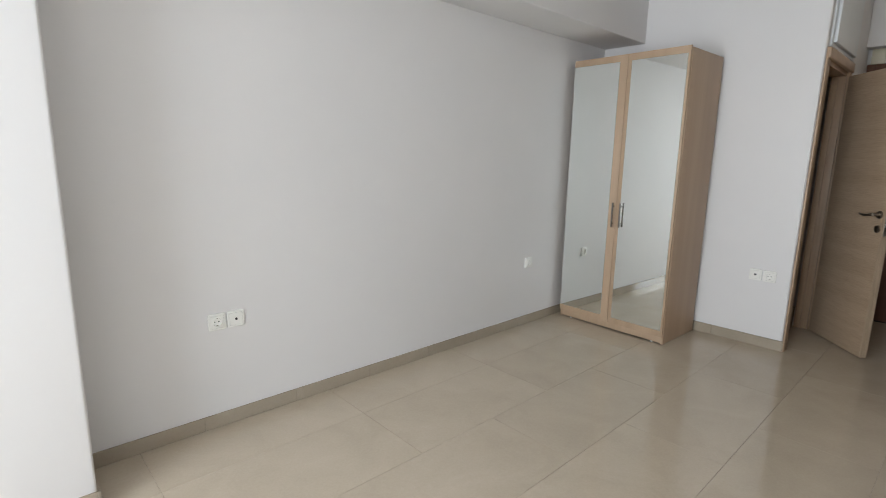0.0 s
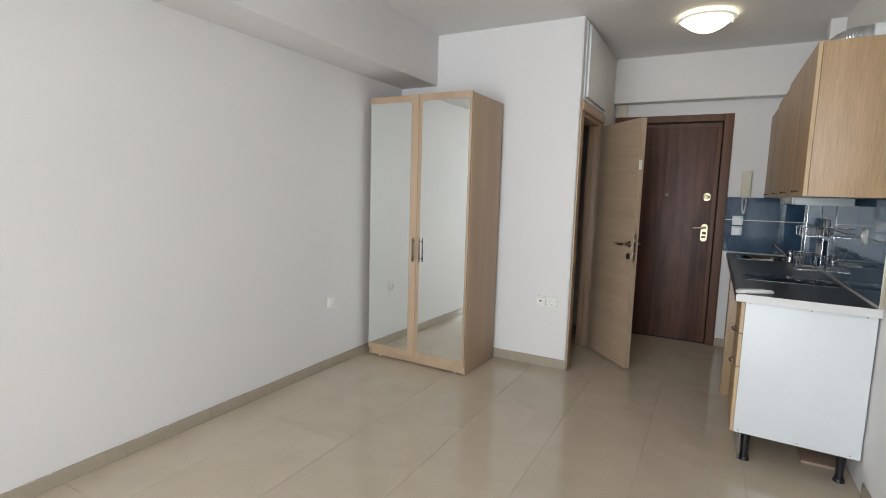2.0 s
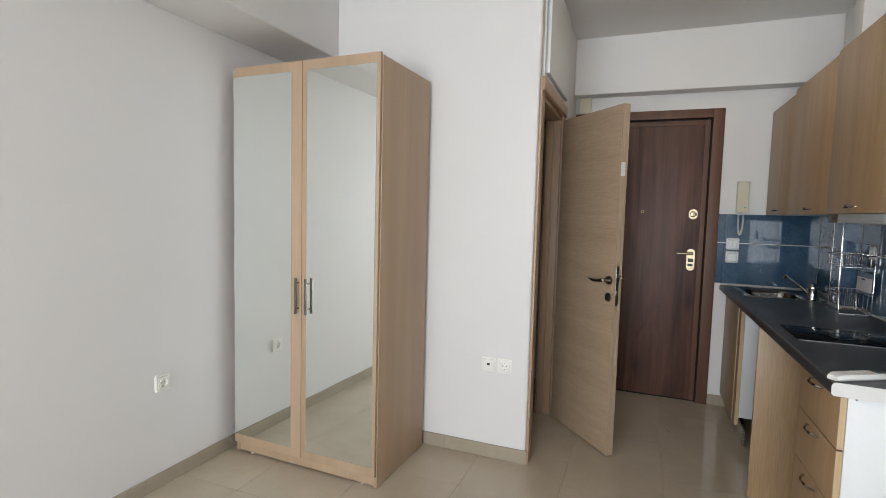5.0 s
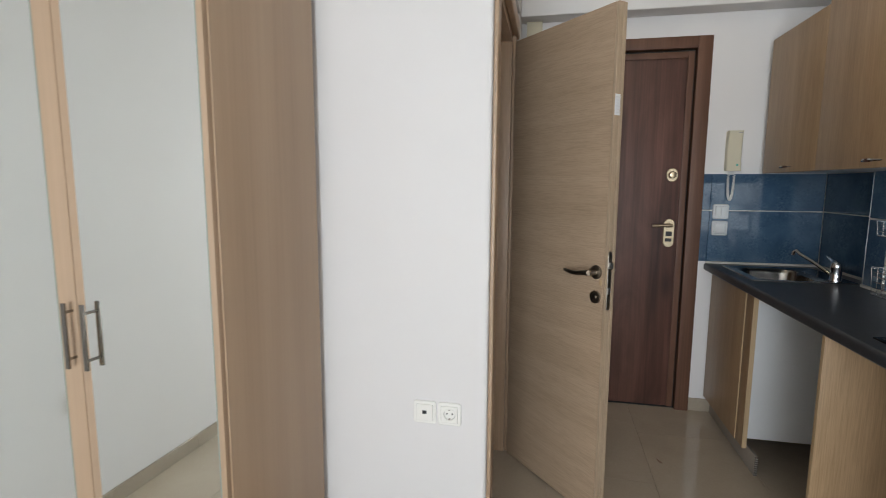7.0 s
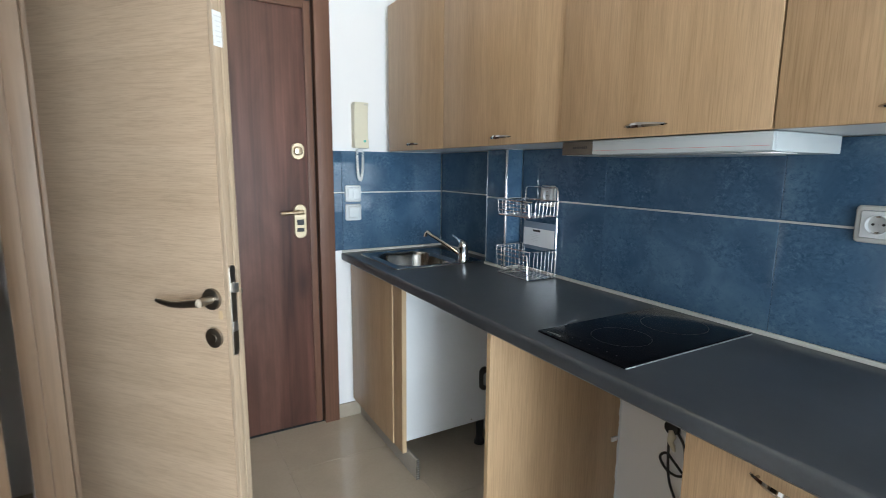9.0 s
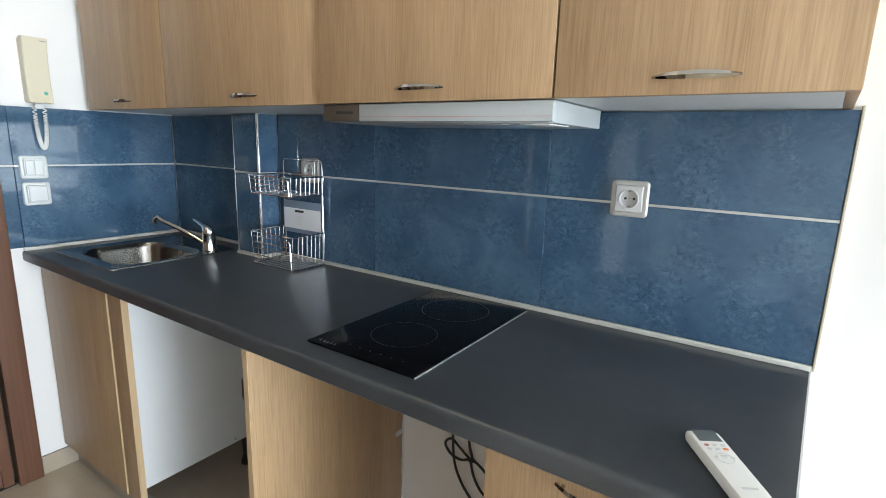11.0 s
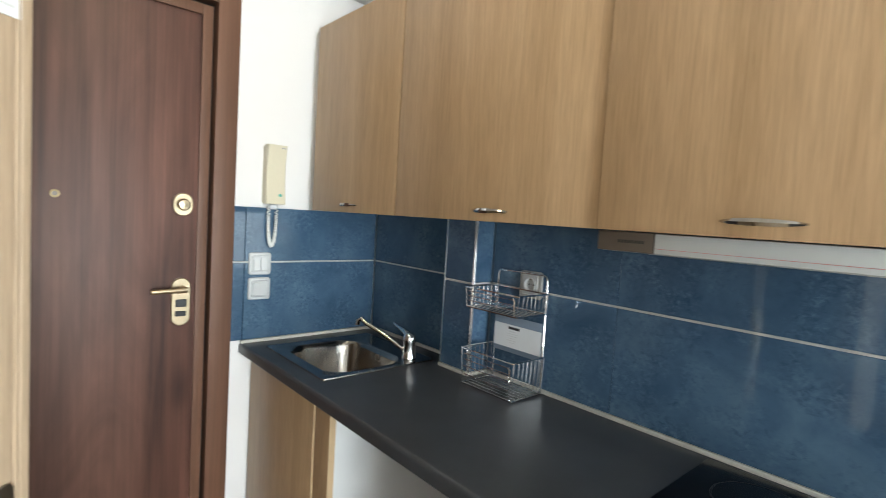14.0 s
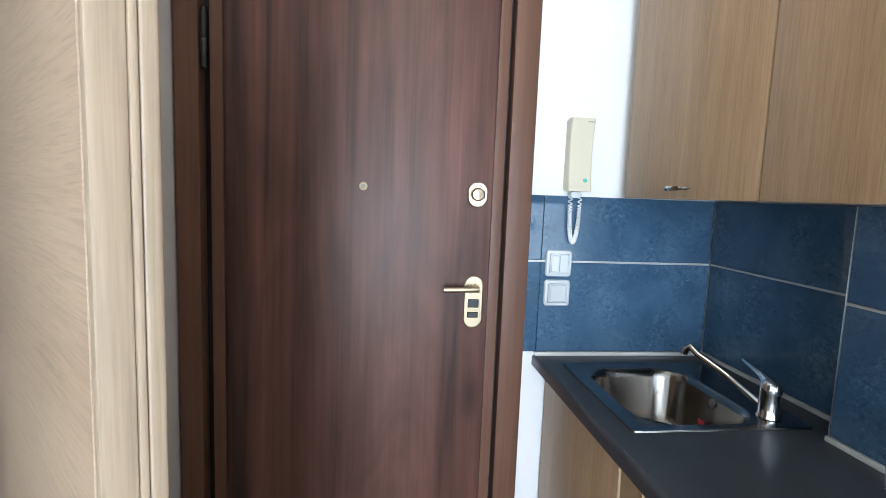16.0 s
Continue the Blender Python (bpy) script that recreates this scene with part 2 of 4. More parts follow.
PRINT = plain("grey_print", (0.30, 0.31, 0.33), 0.6)
PALEPRINT = plain("pale_print", (0.60, 0.60, 0.60), 0.6)
DIMPRINT = plain("dim_print", (0.065, 0.065, 0.065), 0.5)
ZONEGREY = plain("zone_grey", (0.019, 0.019, 0.021), 0.3)
PAPER = plain("paper", (0.74, 0.75, 0.76), 0.6, var=0.03)
BLUEPAPER = plain("grey_blue_card", (0.20, 0.25, 0.32), 0.55)
LCD = plain("grey_display", (0.13, 0.15, 0.15), 0.25)
GREEN = plain("green_button", (0.10, 0.42, 0.33), 0.4)
STRIP = plain("joint_strip", (0.52, 0.52, 0.50), 0.35, 0.3, 0.08, 40)
SEAL = plain("beige_seal", (0.50, 0.48, 0.44), 0.45, var=0.07, scale=14)
TRIMCREAM = plain("cream_trim", (0.50, 0.46, 0.36), 0.30, 0.6, var=0.03)
SAWN = plain("sawn_chipboard", (0.11, 0.095, 0.08), 0.8, var=0.2)
PLINTH = plain("grey_beige_plinth", (0.34, 0.30, 0.25), 0.45, var=0.1)
CARD = plain("worn_wooden_board", (0.32, 0.22, 0.16), 0.6, var=0.1)
FOIL = plain("aluminium_foil", (0.62, 0.62, 0.62), 0.30, 1.0, 0.10, 30, 0.25, 120)
MIRROR = plain("mirror_silver", (0.90, 0.93, 0.91), 0.03, 1.0, 0.004, rough_var=0.008)
MIRROREDGE = plain("mirror_edge", (0.30, 0.36, 0.33), 0.25)
LAMPGLASS = glowing("lamp_glass", (1.0, 0.87, 0.62), 7.5)
LAMPRIM = glowing("lamp_rim_glass", (1.0, 0.90, 0.70), 0.4)
WINGLASS = glassy("window_glass", (1, 1, 1))
# dark tone that holds the unlit bathroom's shade
DARK = plain("bathroom_shade", (0.16, 0.13, 0.11), 0.35)

# ---- builders ----
SPOT = {}


def thing(name, x, y, z, rz=0.0, label="", category="", group="", kind=""):
    ob = new(name)
    ob.empty_display_size = 0.1
    m = pose(x, y, z, 0, 0, rz)
    ob.matrix_world = m
    SPOT[ob.name] = m
    return tagged(ob, label, category, group, kind)


def finish(bm, name, mat, smooth, flat_over=0.0006):
    bmesh.ops.recalc_face_normals(bm, faces=bm.faces)
    me = bpy.data.meshes.new(name)
    bm.to_mesh(me)
    bm.free()
    me.materials.append(mat)
    if smooth:
        for p in me.polygons:
            p.use_smooth = p.area < flat_over
        me.set_sharp_from_angle(angle=radians(40))
    return me


def part(name, bm, mat, parent, label="", local=False, smooth=True):
    """One mesh under a thing or a part; the bmesh is in world places, or in the thing's own with local."""
    if not local:
        bm.transform(SPOT[parent.name].inverted())
    ob = new(name, finish(bm, name, mat, smooth))
    ob.parent = parent
    SPOT[ob.name] = SPOT[parent.name]
    return tagged(ob, label)


def solid(name, bm, mat, label="", category="", group="", kind="", smooth=True):
    """A top-level mesh in world places."""
    ob = new(name, finish(bm, name, mat, smooth))
    SPOT[ob.name] = Matrix.Identity(4)
    return tagged(ob, label, category, group, kind)


def box(x0, x1, y0, y1, z0, z1, bevel=0.0, bm=None, seg=2):
    bm = bm or bmesh.new()
    made = bmesh.ops.create_cube(bm, size=1.0, matrix=Matrix.Translation(((x0 + x1) / 2, (y0 + y1) / 2, (z0 + z1) / 2))
                                 @ Matrix.Diagonal((x1 - x0, y1 - y0, z1 - z0, 1)))
    if bevel:
        edges = list({e for v in made["verts"] for e in v.link_edges})
        bmesh.ops.bevel(bm, geom=edges, offset=bevel, segments=seg, profile=0.6, affect="EDGES", clamp_overlap=True)
    return bm


def cyl(p0, p1, r, seg=20, r2=None, bm=None, bevel=0.0):
    bm = bm or bmesh.new()
    p0, p1 = Vector(p0), Vector(p1)
    d = p1 - p0
    m = Matrix.Translation((p0 + p1) / 2) @ d.to_track_quat("Z", "Y").to_matrix().to_4x4()
    made = bmesh.ops.create_cone(bm, cap_ends=True, segments=seg, radius1=r, radius2=r if r2 is None else r2, depth=d.length, matrix=m)
    if bevel:
        edges = [e for e in {e for v in made["verts"] for e in v.link_edges} if any(len(f.verts) > 4 for f in e.link_faces)]
        bmesh.ops.bevel(bm, geom=edges, offset=bevel, segments=2, profile=0.6, affect="EDGES")
    return bm


def tube(points, r, seg=8, bm=None, closed=False):
    """A round rod along a line of points; r is a number or one per point."""
    bm = bm or bmesh.new()
    pts = [Vector(p) for p in points]
    n = len(pts)
    rings, up = [], None
    for i, p in enumerate(pts):
        a = pts[(i - 1) % n] if (closed or i > 0) else p
        c = pts[(i + 1) % n] if (closed or i < n - 1) else p
        d = (c - a).normalized()
        if up is None:
            up = d.orthogonal().normalized()
        up = (up - d * up.dot(d)).normalized()
        side = d.cross(up)
        rr = r[i] if isinstance(r, (list, tuple)) else r
        rings.append([bm.verts.new(p + (up * math.cos(k * math.tau / seg) + side * math.sin(k * math.tau / seg)) * rr) for k in range(seg)])
    for i in range(n if closed else n - 1):
        a, b = rings[i], rings[(i + 1) % n]
        for k in range(seg):
            bm.faces.new((a[k], a[(k + 1) % seg], b[(k + 1) % seg], b[k]))
    if not closed:
        bm.faces.new(rings[0])
        bm.faces.new(list(reversed(rings[-1])))
    return bm


def lathe(profile, centre, seg=48, bm=None):
    """Turns (radius, height) pairs about the upright through centre."""
    bm = bm or bmesh.new()
    cx, cy, cz = centre
    rings = []
    for r, h in profile:
        rings.append([bm.verts.new((cx + max(r, 0.0004) * math.cos(k * math.tau / seg), cy + max(r, 0.0004) * math.sin(k * math.tau / seg), cz + h)) for k in range(seg)])
    for a, b in zip(rings, rings[1:]):
        for k in range(seg):
            bm.faces.new((a[k], a[(k + 1) % seg], b[(k + 1) % seg], b[k]))
    return bm


def outline(w, h, r, seg=6):
    """The rim of a rounded rectangle about the middle, as (u, v)."""
    pts = []
    for cx, cy, a0 in ((w / 2 - r, h / 2 - r, 0), (-w / 2 + r, h / 2 - r, 90), (-w / 2 + r, -h / 2 + r, 180), (w / 2 - r, -h / 2 + r, 270)):
        for k in range(seg + 1):
            a = radians(a0 + 90 * k / seg)
            pts.append((cx + r * math.cos(a), cy + r * math.sin(a)))
    return pts


def plate(w, h, r, y_back, y_front, cx=0.0, cz=0.0, chamfer=0.002, bm=None):
    """A rounded slab facing -y in its own frame."""
    bm = bm or bmesh.new()
    o, i = outline(w, h, r), outline(w - 2 * chamfer, h - 2 * chamfer, max(r - chamfer, 0.0005))
    back = [bm.verts.new((cx + u, y_back, cz + v)) for u, v in o]
    mid = [bm.verts.new((cx + u, y_front + chamfer, cz + v)) for u, v in o]
    front = [bm.verts.new((cx + u, y_front, cz + v)) for u, v in i]
    n = len(o)
    for a, b in ((back, mid), (mid, front)):
        for k in range(n):
            bm.faces.new((a[k], a[(k + 1) % n], b[(k + 1) % n], b[k]))
    bm.faces.new(front)
    bm.faces.new(list(reversed(back)))
    return bm


def bow_handle(x0, x1, y, z, out=0.021, tall=0.009):
    """A flat bow, pointed at both ends, that bulges towards +y."""
    bm = bmesh.new()
    n, rows = 18, []
    for i in range(n + 1):
        s = i / n
        x = x0 + (x1 - x0) * s
        k = math.sin(math.pi * s)
        bulge = y + 0.002 + out * k ** 0.8
        half = 0.0016 + tall / 2 * k ** 0.7
        rows.append([bm.verts.new((x, bulge, z + half)), bm.verts.new((x, bulge + 0.003, z)), bm.verts.new((x, bulge, z - half)), bm.verts.new((x, bulge - 0.005, z))])
    for a, b in zip(rows, rows[1:]):
        for k in range(4):
            bm.faces.new((a[k], a[(k + 1) % 4], b[(k + 1) % 4], b[k]))
    bm.faces.new(rows[0])
    bm.faces.new(list(reversed(rows[-1])))
    for s in (0.1, 0.9):
        x = x0 + (x1 - x0) * s
        cyl((x, y - 0.001, z), (x, y + out * 0.42, z), 0.003, 10, bm=bm)
    return bm


def skew(bm, y0, x_max):
    """Sets an end that is out of square with the room: it runs back along x towards the wall."""
    for v in bm.verts:
        if v.co.x < x_max:
            v.co.x += 0.06 * (v.co.y - y0)
    return bm


# ---- the large structure ----
YL, YK, XE, XB, YB, H = 2.503, -0.708, 5.58, 4.14, 0.935, 2.655

floor = solid("floor", box(WX - 0.15, XE + 0.2, YK - 0.15, YL + 0.15, -0.12, -0.0025), GROUT, "beige grout bed under polished porcelain floor tiles", "floor", kind="structure")
ceiling = solid("ceiling", box(WX - 0.15, XE + 0.2, YK - 0.15, YL + 0.15, H, H + 0.15), CEIL, "white painted plaster ceiling", "ceiling", kind="structure")
wall_left = solid("wall_left", box(WX - 0.15, XE + 0.2, YL, YL + 0.15, -0.12, H + 0.15), WHITE, "long white painted plaster wall", "wall", kind="structure")
wall_kitchen = solid("wall_kitchen", box(WX - 0.15, XE + 0.2, YK - 0.15, YK, -0.12, H + 0.15), WHITE, "white plaster wall behind the kitchen units", "wall", kind="structure")
solid("wall_wardrobe", box(XB, XB + 0.060, YB, YL + 0.03, -0.03, H + 0.03, 0.019, seg=5), WHITE, "white plaster wall behind the wardrobe", "wall", kind="structure")

bm = box(XB + 0.060, XE, YB, YB + 0.10, 2.016, H)
box(4.893, XE, YB, YB + 0.10, -0.01, 2.016, bm=bm)
solid("wall_bathroom", bm, WHITE, "white plaster wall over the bathroom doorway", "wall", kind="structure")

bm = box(XE, XE + 0.2, YK, -0.055, -0.12, H)
box(XE, XE + 0.2, 0.885, YL, -0.12, H, bm=bm)
box(XE, XE + 0.2, -0.055, 0.885, 2.085, H, bm=bm)
wall_entrance = solid("wall_entrance", bm, WHITE, "white plaster wall round the entrance door", "wall", kind="structure")

bm = box(WX - 0.15, WX, YK, WY0, -0.12, H)
box(WX - 0.15, WX, WY1, YL, -0.12, H, bm=bm)
box(WX - 0.15, WX, WY0, WY1, WZ1, H, bm=bm)
solid("wall_window", bm, WHITE, "white plaster wall with the balcony opening", "wall", kind="structure")

solid("column", box(WX, 0.262, 2.20, YL, -0.01, H, 0.012, seg=3), WHITE, "white plastered concrete column with rounded edges", "column", kind="structure")
solid("beam_left", box(WX, XB, 2.147, YL, 2.243, H + 0.02, 0.010, seg=3), WHITE, "white plastered ceiling beam along the long wall", "beam", kind="structure")
solid("beam_entrance", box(5.445, XE, YK, YB, 2.247, H + 0.02, 0.008, seg=3), WHITE, "white plastered beam over the entrance door", "beam", kind="structure")
pipe_box = solid("wall_pipe_box", box(4.868, 4.994, YK, -0.615, 0.886, H, 0.003), WHITE, "white boxed pipe duct in the kitchen corner", "pipe box", kind="structure")
# the dim bathroom behind its doorway: its shade is a dark-coloured panel
solid("bathroom_lining", box(XB + 0.062, XE - 0.02, 1.9, 2.0, 0.0, 2.5), DARK, "dark panel standing in for the shade of the unlit bathroom", "wall", kind="structure")

# balcony window behind the start of the walk
win = thing("window_1", WX - 0.1, (WY0 + WY1) / 2, 0, 0, "white framed glazed balcony door", "window", kind="structure")
bm = box(WX - 0.12, WX - 0.06, WY0, WY0 + 0.06, 0, WZ1, 0.004)
box(WX - 0.12, WX - 0.06, WY1 - 0.06, WY1, 0, WZ1, 0.004, bm=bm)
box(WX - 0.12, WX - 0.06, WY0 + 0.06, WY1 - 0.06, WZ1 - 0.06, WZ1, 0.004, bm=bm)
box(WX - 0.12, WX - 0.06, (WY0 + WY1) / 2 - 0.04, (WY0 + WY1) / 2 + 0.04, 0, WZ1 - 0.06, 0.004, bm=bm)
part("window_frame", bm, PLASTIC, win)
for a, b in ((WY0 + 0.06, (WY0 + WY1) / 2 - 0.04), ((WY0 + WY1) / 2 + 0.04, WY1 - 0.06)):
    g = part("pane", box(WX - 0.095, WX - 0.089, a, b, 0.0, WZ1 - 0.06), WINGLASS, win)
    g.visible_shadow = False

# skirting tiles


def skirting(name, ax, fixed, face, a, b, step, label, SK=0.076):
    """A row of skirting tiles; face is the side (+1 or -1) that they stand proud of the wall."""
    base = solid(name, box(a, b, min(fixed, fixed + face * 0.004), max(fixed, fixed + face * 0.004), 0.0, SK - 0.003) if ax == "x"
                 else box(min(fixed, fixed + face * 0.004), max(fixed, fixed + face * 0.004), a, b, 0.0, SK - 0.003), GROUT, label, "skirting", kind="structure")
    p = a
    while p < b - 0.01:
        q = min(p + step, b)
        lo, hi = sorted((fixed + face * 0.001, fixed + face * 0.010))
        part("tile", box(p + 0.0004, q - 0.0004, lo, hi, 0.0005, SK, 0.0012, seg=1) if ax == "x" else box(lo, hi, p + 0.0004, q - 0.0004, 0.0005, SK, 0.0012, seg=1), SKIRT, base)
        p = q


SKLABEL = "beige porcelain skirting tiles along the white wall"
skirting("baseboard_left", "x", YL, -1, 0.262, XB, 0.475, SKLABEL, 0.070)
skirting("baseboard_column_side", "x", 2.20, -1, WX, 0.272, 0.475, SKLABEL)
skirting("baseboard_column", "y", 0.262, 1, 2.19, YL - 0.010, 0.475, SKLABEL)
skirting("baseboard_wardrobe", "y", XB, -1, YB - 0.008, YL - 0.010, 0.475, SKLABEL)
skirting("baseboard_entrance", "y", XE, -1, -0.215, -0.095, 0.475, SKLABEL)
skirting("baseboard_kitchen", "x", YK, 1, WX, 3.20, 0.475, SKLABEL)

# ---- entrance door ----
door = thing("door_2", XE, 0.42, 0, 0, "closed dark walnut security door with satin brass fittings", "door", kind="structure")
for nm, bmx in (("frame_side", box(5.558, 5.64, -0.092, -0.018, 0, 2.13, 0.003)), ("frame_side", box(5.558, 5.64, 0.864, 0.928, 0, 2.13, 0.003)),
                ("frame_head", box(5.558, 5.64, -0.018, 0.864, 2.068, 2.13, 0.003))):
    part(nm, bmx, WALNUTTRIM, door)
bm = box(5.612, 5.70, -0.056, -0.014, 0.0, 2.085)
box(5.612, 5.70, 0.850, 0.886, 0.0, 2.085, bm=bm)
box(5.612, 5.70, -0.014, 0.850, 2.058, 2.086, bm=bm)
part("rubber_seal", bm, RUBBER, door, "black rubber door seal")
part("threshold", box(5.585, 5.70, -0.018, 0.864, -0.003, 0.008, 0.002), RUBBER, door)
# unseen black slab added to stop sky light leaking in round the leaf
part("outer_skin", box(5.702, 5.72, -0.055, 0.885, 0.0, 2.085), RUBBER, door)
leaf = part("leaf", box(5.586, 5.68, -0.006, 0.838, 0.010, 2.052, 0.002), WALNUT, door)
for bmx in (box(5.576, 5.5855, -0.007, 0.026, 0.010, 2.054, 0.003), box(5.576, 5.5855, 0.806, 0.840, 0.010, 2.054, 0.003), box(5.576, 5.5855, 0.026, 0.806, 2.020, 2.054, 0.003)):
    part("border", bmx, WALNUTTRIM, leaf, "reddish brown edge moulding")
for z0, z1 in ((1.70, 1.86), (0.25, 0.41)):
    bm = cyl((5.568, 0.852, z0), (5.568, 0.852, (z0 + z1) / 2 - 0.001), 0.008, 14, bevel=0.001)
    cyl((5.568, 0.852, (z0 + z1) / 2 + 0.001), (5.568, 0.852, z1), 0.008, 14, bm=bm, bevel=0.001)
    part("hinge", bm, BLACK, door, "black barrel hinge")
bm = cyl((5.586, 0.413, 1.395), (5.580, 0.413, 1.395), 0.0125, 24, bevel=0.0015)
part("peephole", bm, OLDBRASS, leaf, "small dull brass peephole")
part("lens", cyl((5.581, 0.413, 1.395), (5.5785, 0.413, 1.395), 0.0065, 16), HOODPLATE, leaf, "dull peephole lens")


def facing_x(bm, y, z, x):
    """Turns a -y facing plate to face -x at the given place."""
    bm.transform(pose(x, y, z, 0, 0, -90))
    return bm


rose = part("lock_rose", facing_x(plate(0.062, 0.078, 0.0305, 0, -0.008, chamfer=0.003), 0.070, 1.383, 5.586), BRASS, leaf, "oval brass lock rose")
part("keyhole", facing_x(plate(0.016, 0.022, 0.002, -0.007, -0.0095, 0.014, 0.0, 0.0005), 0.070, 1.383, 5.586), BLACK, leaf)
bm = lathe([(0.0, 0), (0.010, 0), (0.010, 0.010), (0.018, 0.016), (0.020, 0.026), (0.016, 0.034), (0.0, 0.036)], (0, 0, 0), 24)
bm.transform(pose(5.580, 0.074, 1.383, 0, -90, 0))
part("knob", bm, BRASS, leaf, "round brass knob")
part("handle_plate", facing_x(plate(0.060, 0.165, 0.0295, 0, -0.009, chamfer=0.003), 0.070, 1.052, 5.586), BRASS, leaf, "long rounded brass lock plate")
part("keyhole_cover", facing_x(plate(0.034, 0.026, 0.002, -0.008, -0.0125, 0, 0.0), 0.070, 1.048, 5.586), BLACK, leaf)
part("keyhole_cover", facing_x(plate(0.034, 0.018, 0.002, -0.008, -0.0125, 0, 0.0), 0.071, 1.012, 5.586), BLACK, leaf)
bm = cyl((5.578, 0.068, 1.098), (5.545, 0.068, 1.098), 0.011, 20, bevel=0.001)
tube([(5.547, 0.060, 1.098), (5.545, 0.084, 1.097), (5.545, 0.124, 1.096), (5.546, 0.166, 1.094)], [0.010, 0.0095, 0.0085, 0.009], 14, bm=bm)
tube([(5.545, 0.082, 1.097), (5.545, 0.090, 1.097)], 0.0115, 14, bm=bm)
part("handle", bm, BRASS, leaf, "brass lever handle")

# ---- bathroom door, standing ajar ----
bath = thing("door_1", 4.86, YB, 0, 0, "pale brushed oak bathroom door standing half open", "door", kind="structure")
ox0, ox1, oz = 4.222, 4.872, 2.01
part("jamb", box(ox0 - 0.020, ox0, YB - 0.002, YB + 0.115, 0, oz, 0.002), CASING, bath)
part("jamb", box(ox1 - 0.002, ox1 + 0.020, YB - 0.001, YB + 0.088, 0, oz, 0.002), CASING, bath)
part("jamb_head", box(ox0, ox1 - 0.002, YB - 0.002, YB + 0.115, oz - 0.046, oz + 0.005, 0.002), CASING, bath)
bm = box(ox0, ox0 + 0.012, YB + 0.045, YB + 0.115, 0, oz - 0.046, 0.002)
box(ox1 - 0.014, ox1 - 0.002, YB + 0.045, YB + 0.088, 0, oz - 0.046, 0.002, bm=bm)
part("door_stop", bm, CASING, bath)
part("casing", box(XB - 0.001, ox0 - 0.002, YB - 0.016, YB - 0.0015, 0, oz + 0.05, 0.005, seg=3), CASING, bath)
part("casing", box(ox1 + 0.006, ox1 + 0.078, YB - 0.018, YB - 0.0015, 0, oz + 0.05, 0.006, seg=3), CASING, bath)
part("casing_head", box(XB + 0.004, ox1 + 0.078, YB - 0.030, YB - 0.0015, oz - 0.020, oz + 0.050, 0.011, seg=3), CASING, bath, "rounded pale wood head casing")

LW, LT, LH = 0.589, 0.043, 1.950
leaf_m = pose(4.855, YB - 0.016, 0.008, 0, 0, 180 + 41.0)


me_bm = box(0.004, LW - 0.0125, 0.0, LT, 0, LH, 0.002)
bl = new("leaf", finish(me_bm, "leaf", DOORWOOD, True))
bl.parent = bath
bl.matrix_local = pose(4.86, YB, 0).inverted() @ leaf_m
SPOT[bl.name] = leaf_m
edge_bm = box(LW - 0.0120, LW, 0.0005, 0.024, 0, LH, 0.003, seg=2)
box(LW - 0.0120, LW + 0.0012, 0.0241, 0.0300, 0, LH, 0.0025, bm=edge_bm)
box(LW - 0.0120, LW, 0.0301, LT, 0, LH, 0.003, bm=edge_bm, seg=3)
part("edge_strip", edge_bm, DOOREDGE, bl, "pale solid wood edge strip", local=True)
bm = plate(0.020, 0.222, 0.0095, 0, -0.002, chamfer=0.0006)
bm.transform(pose(LW + 0.0006, 0.013, 0.962, 0, 0, 90))
part("lock_plate", bm, NICKEL, bl, "dark metal lock plate", local=True)
part("latch", box(LW + 0.001, LW + 0.013, 0.006, 0.021, 1.008, 1.032, 0.003), ALU, bl, local=True)
part("bolt", box(LW + 0.001, LW + 0.0045, 0.006, 0.020, 0.912, 0.936, 0.001), ALU, bl, local=True)
for face, y0 in ((-1, 0.0), (1, LT)):
    bm = cyl((0.542, y0, 0.990), (0.542, y0 + face * 0.009, 0.990), 0.026, 32, bevel=0.002)
    cyl((0.542, y0 + face * 0.008, 0.990), (0.542, y0 + face * 0.045, 0.990), 0.010, 18, bm=bm)
    path = [(0.542, y0 + face * 0.046, 0.990), (0.523, y0 + face * 0.047, 0.988), (0.488, y0 + face * 0.047, 0.982), (0.456, y0 + face * 0.046, 0.980), (0.430, y0 + face * 0.045, 0.983), (0.412, y0 + face * 0.045, 0.986)]
    tube(path, [0.010, 0.0100, 0.0085, 0.0075, 0.0065, 0.0045], 12, bm=bm)
    part("handle", bm, NICKEL, bl, "dark nickel lever handle", local=True)
    bm = cyl((0.542, y0, 0.894), (0.542, y0 + face * 0.008, 0.894), 0.0245, 32, bevel=0.002)
    cyl((0.542, y0 + face * 0.007, 0.894), (0.542, y0 + face * 0.011, 0.894), 0.010, 20, bm=bm)
    part("keyhole_rose", bm, NICKEL, bl, "round dark nickel keyhole rose", local=True)
bm = plate(0.028, 0.074, 0.001, 0.0, -0.0008, 0.0, 0.0, 0.0002)
bm.transform(pose(LW + 0.0002, 0.0150, 1.600, 0, 0, 90))
stk = part("sticker", bm, PAPER, bl, "small white paper sticker with printed lines", local=True)
bm = bmesh.new()
for k in range(6):
    plate(0.022 - 0.005 * (k % 3), 0.0026, 0.0005, -0.0007, -0.0012, 0.0, 0.026 - 0.0105 * k, 0.0001, bm)
bm.transform(pose(LW + 0.0002, 0.0150, 1.600, 0, 0, 90))
part("print", bm, PALEPRINT, stk, local=True)
part("putty_spot", plate(0.012, 0.022, 0.005, -0.0002, -0.0008, 0.562, 0.952, 0.0002), OAKEDGE, bl, local=True)

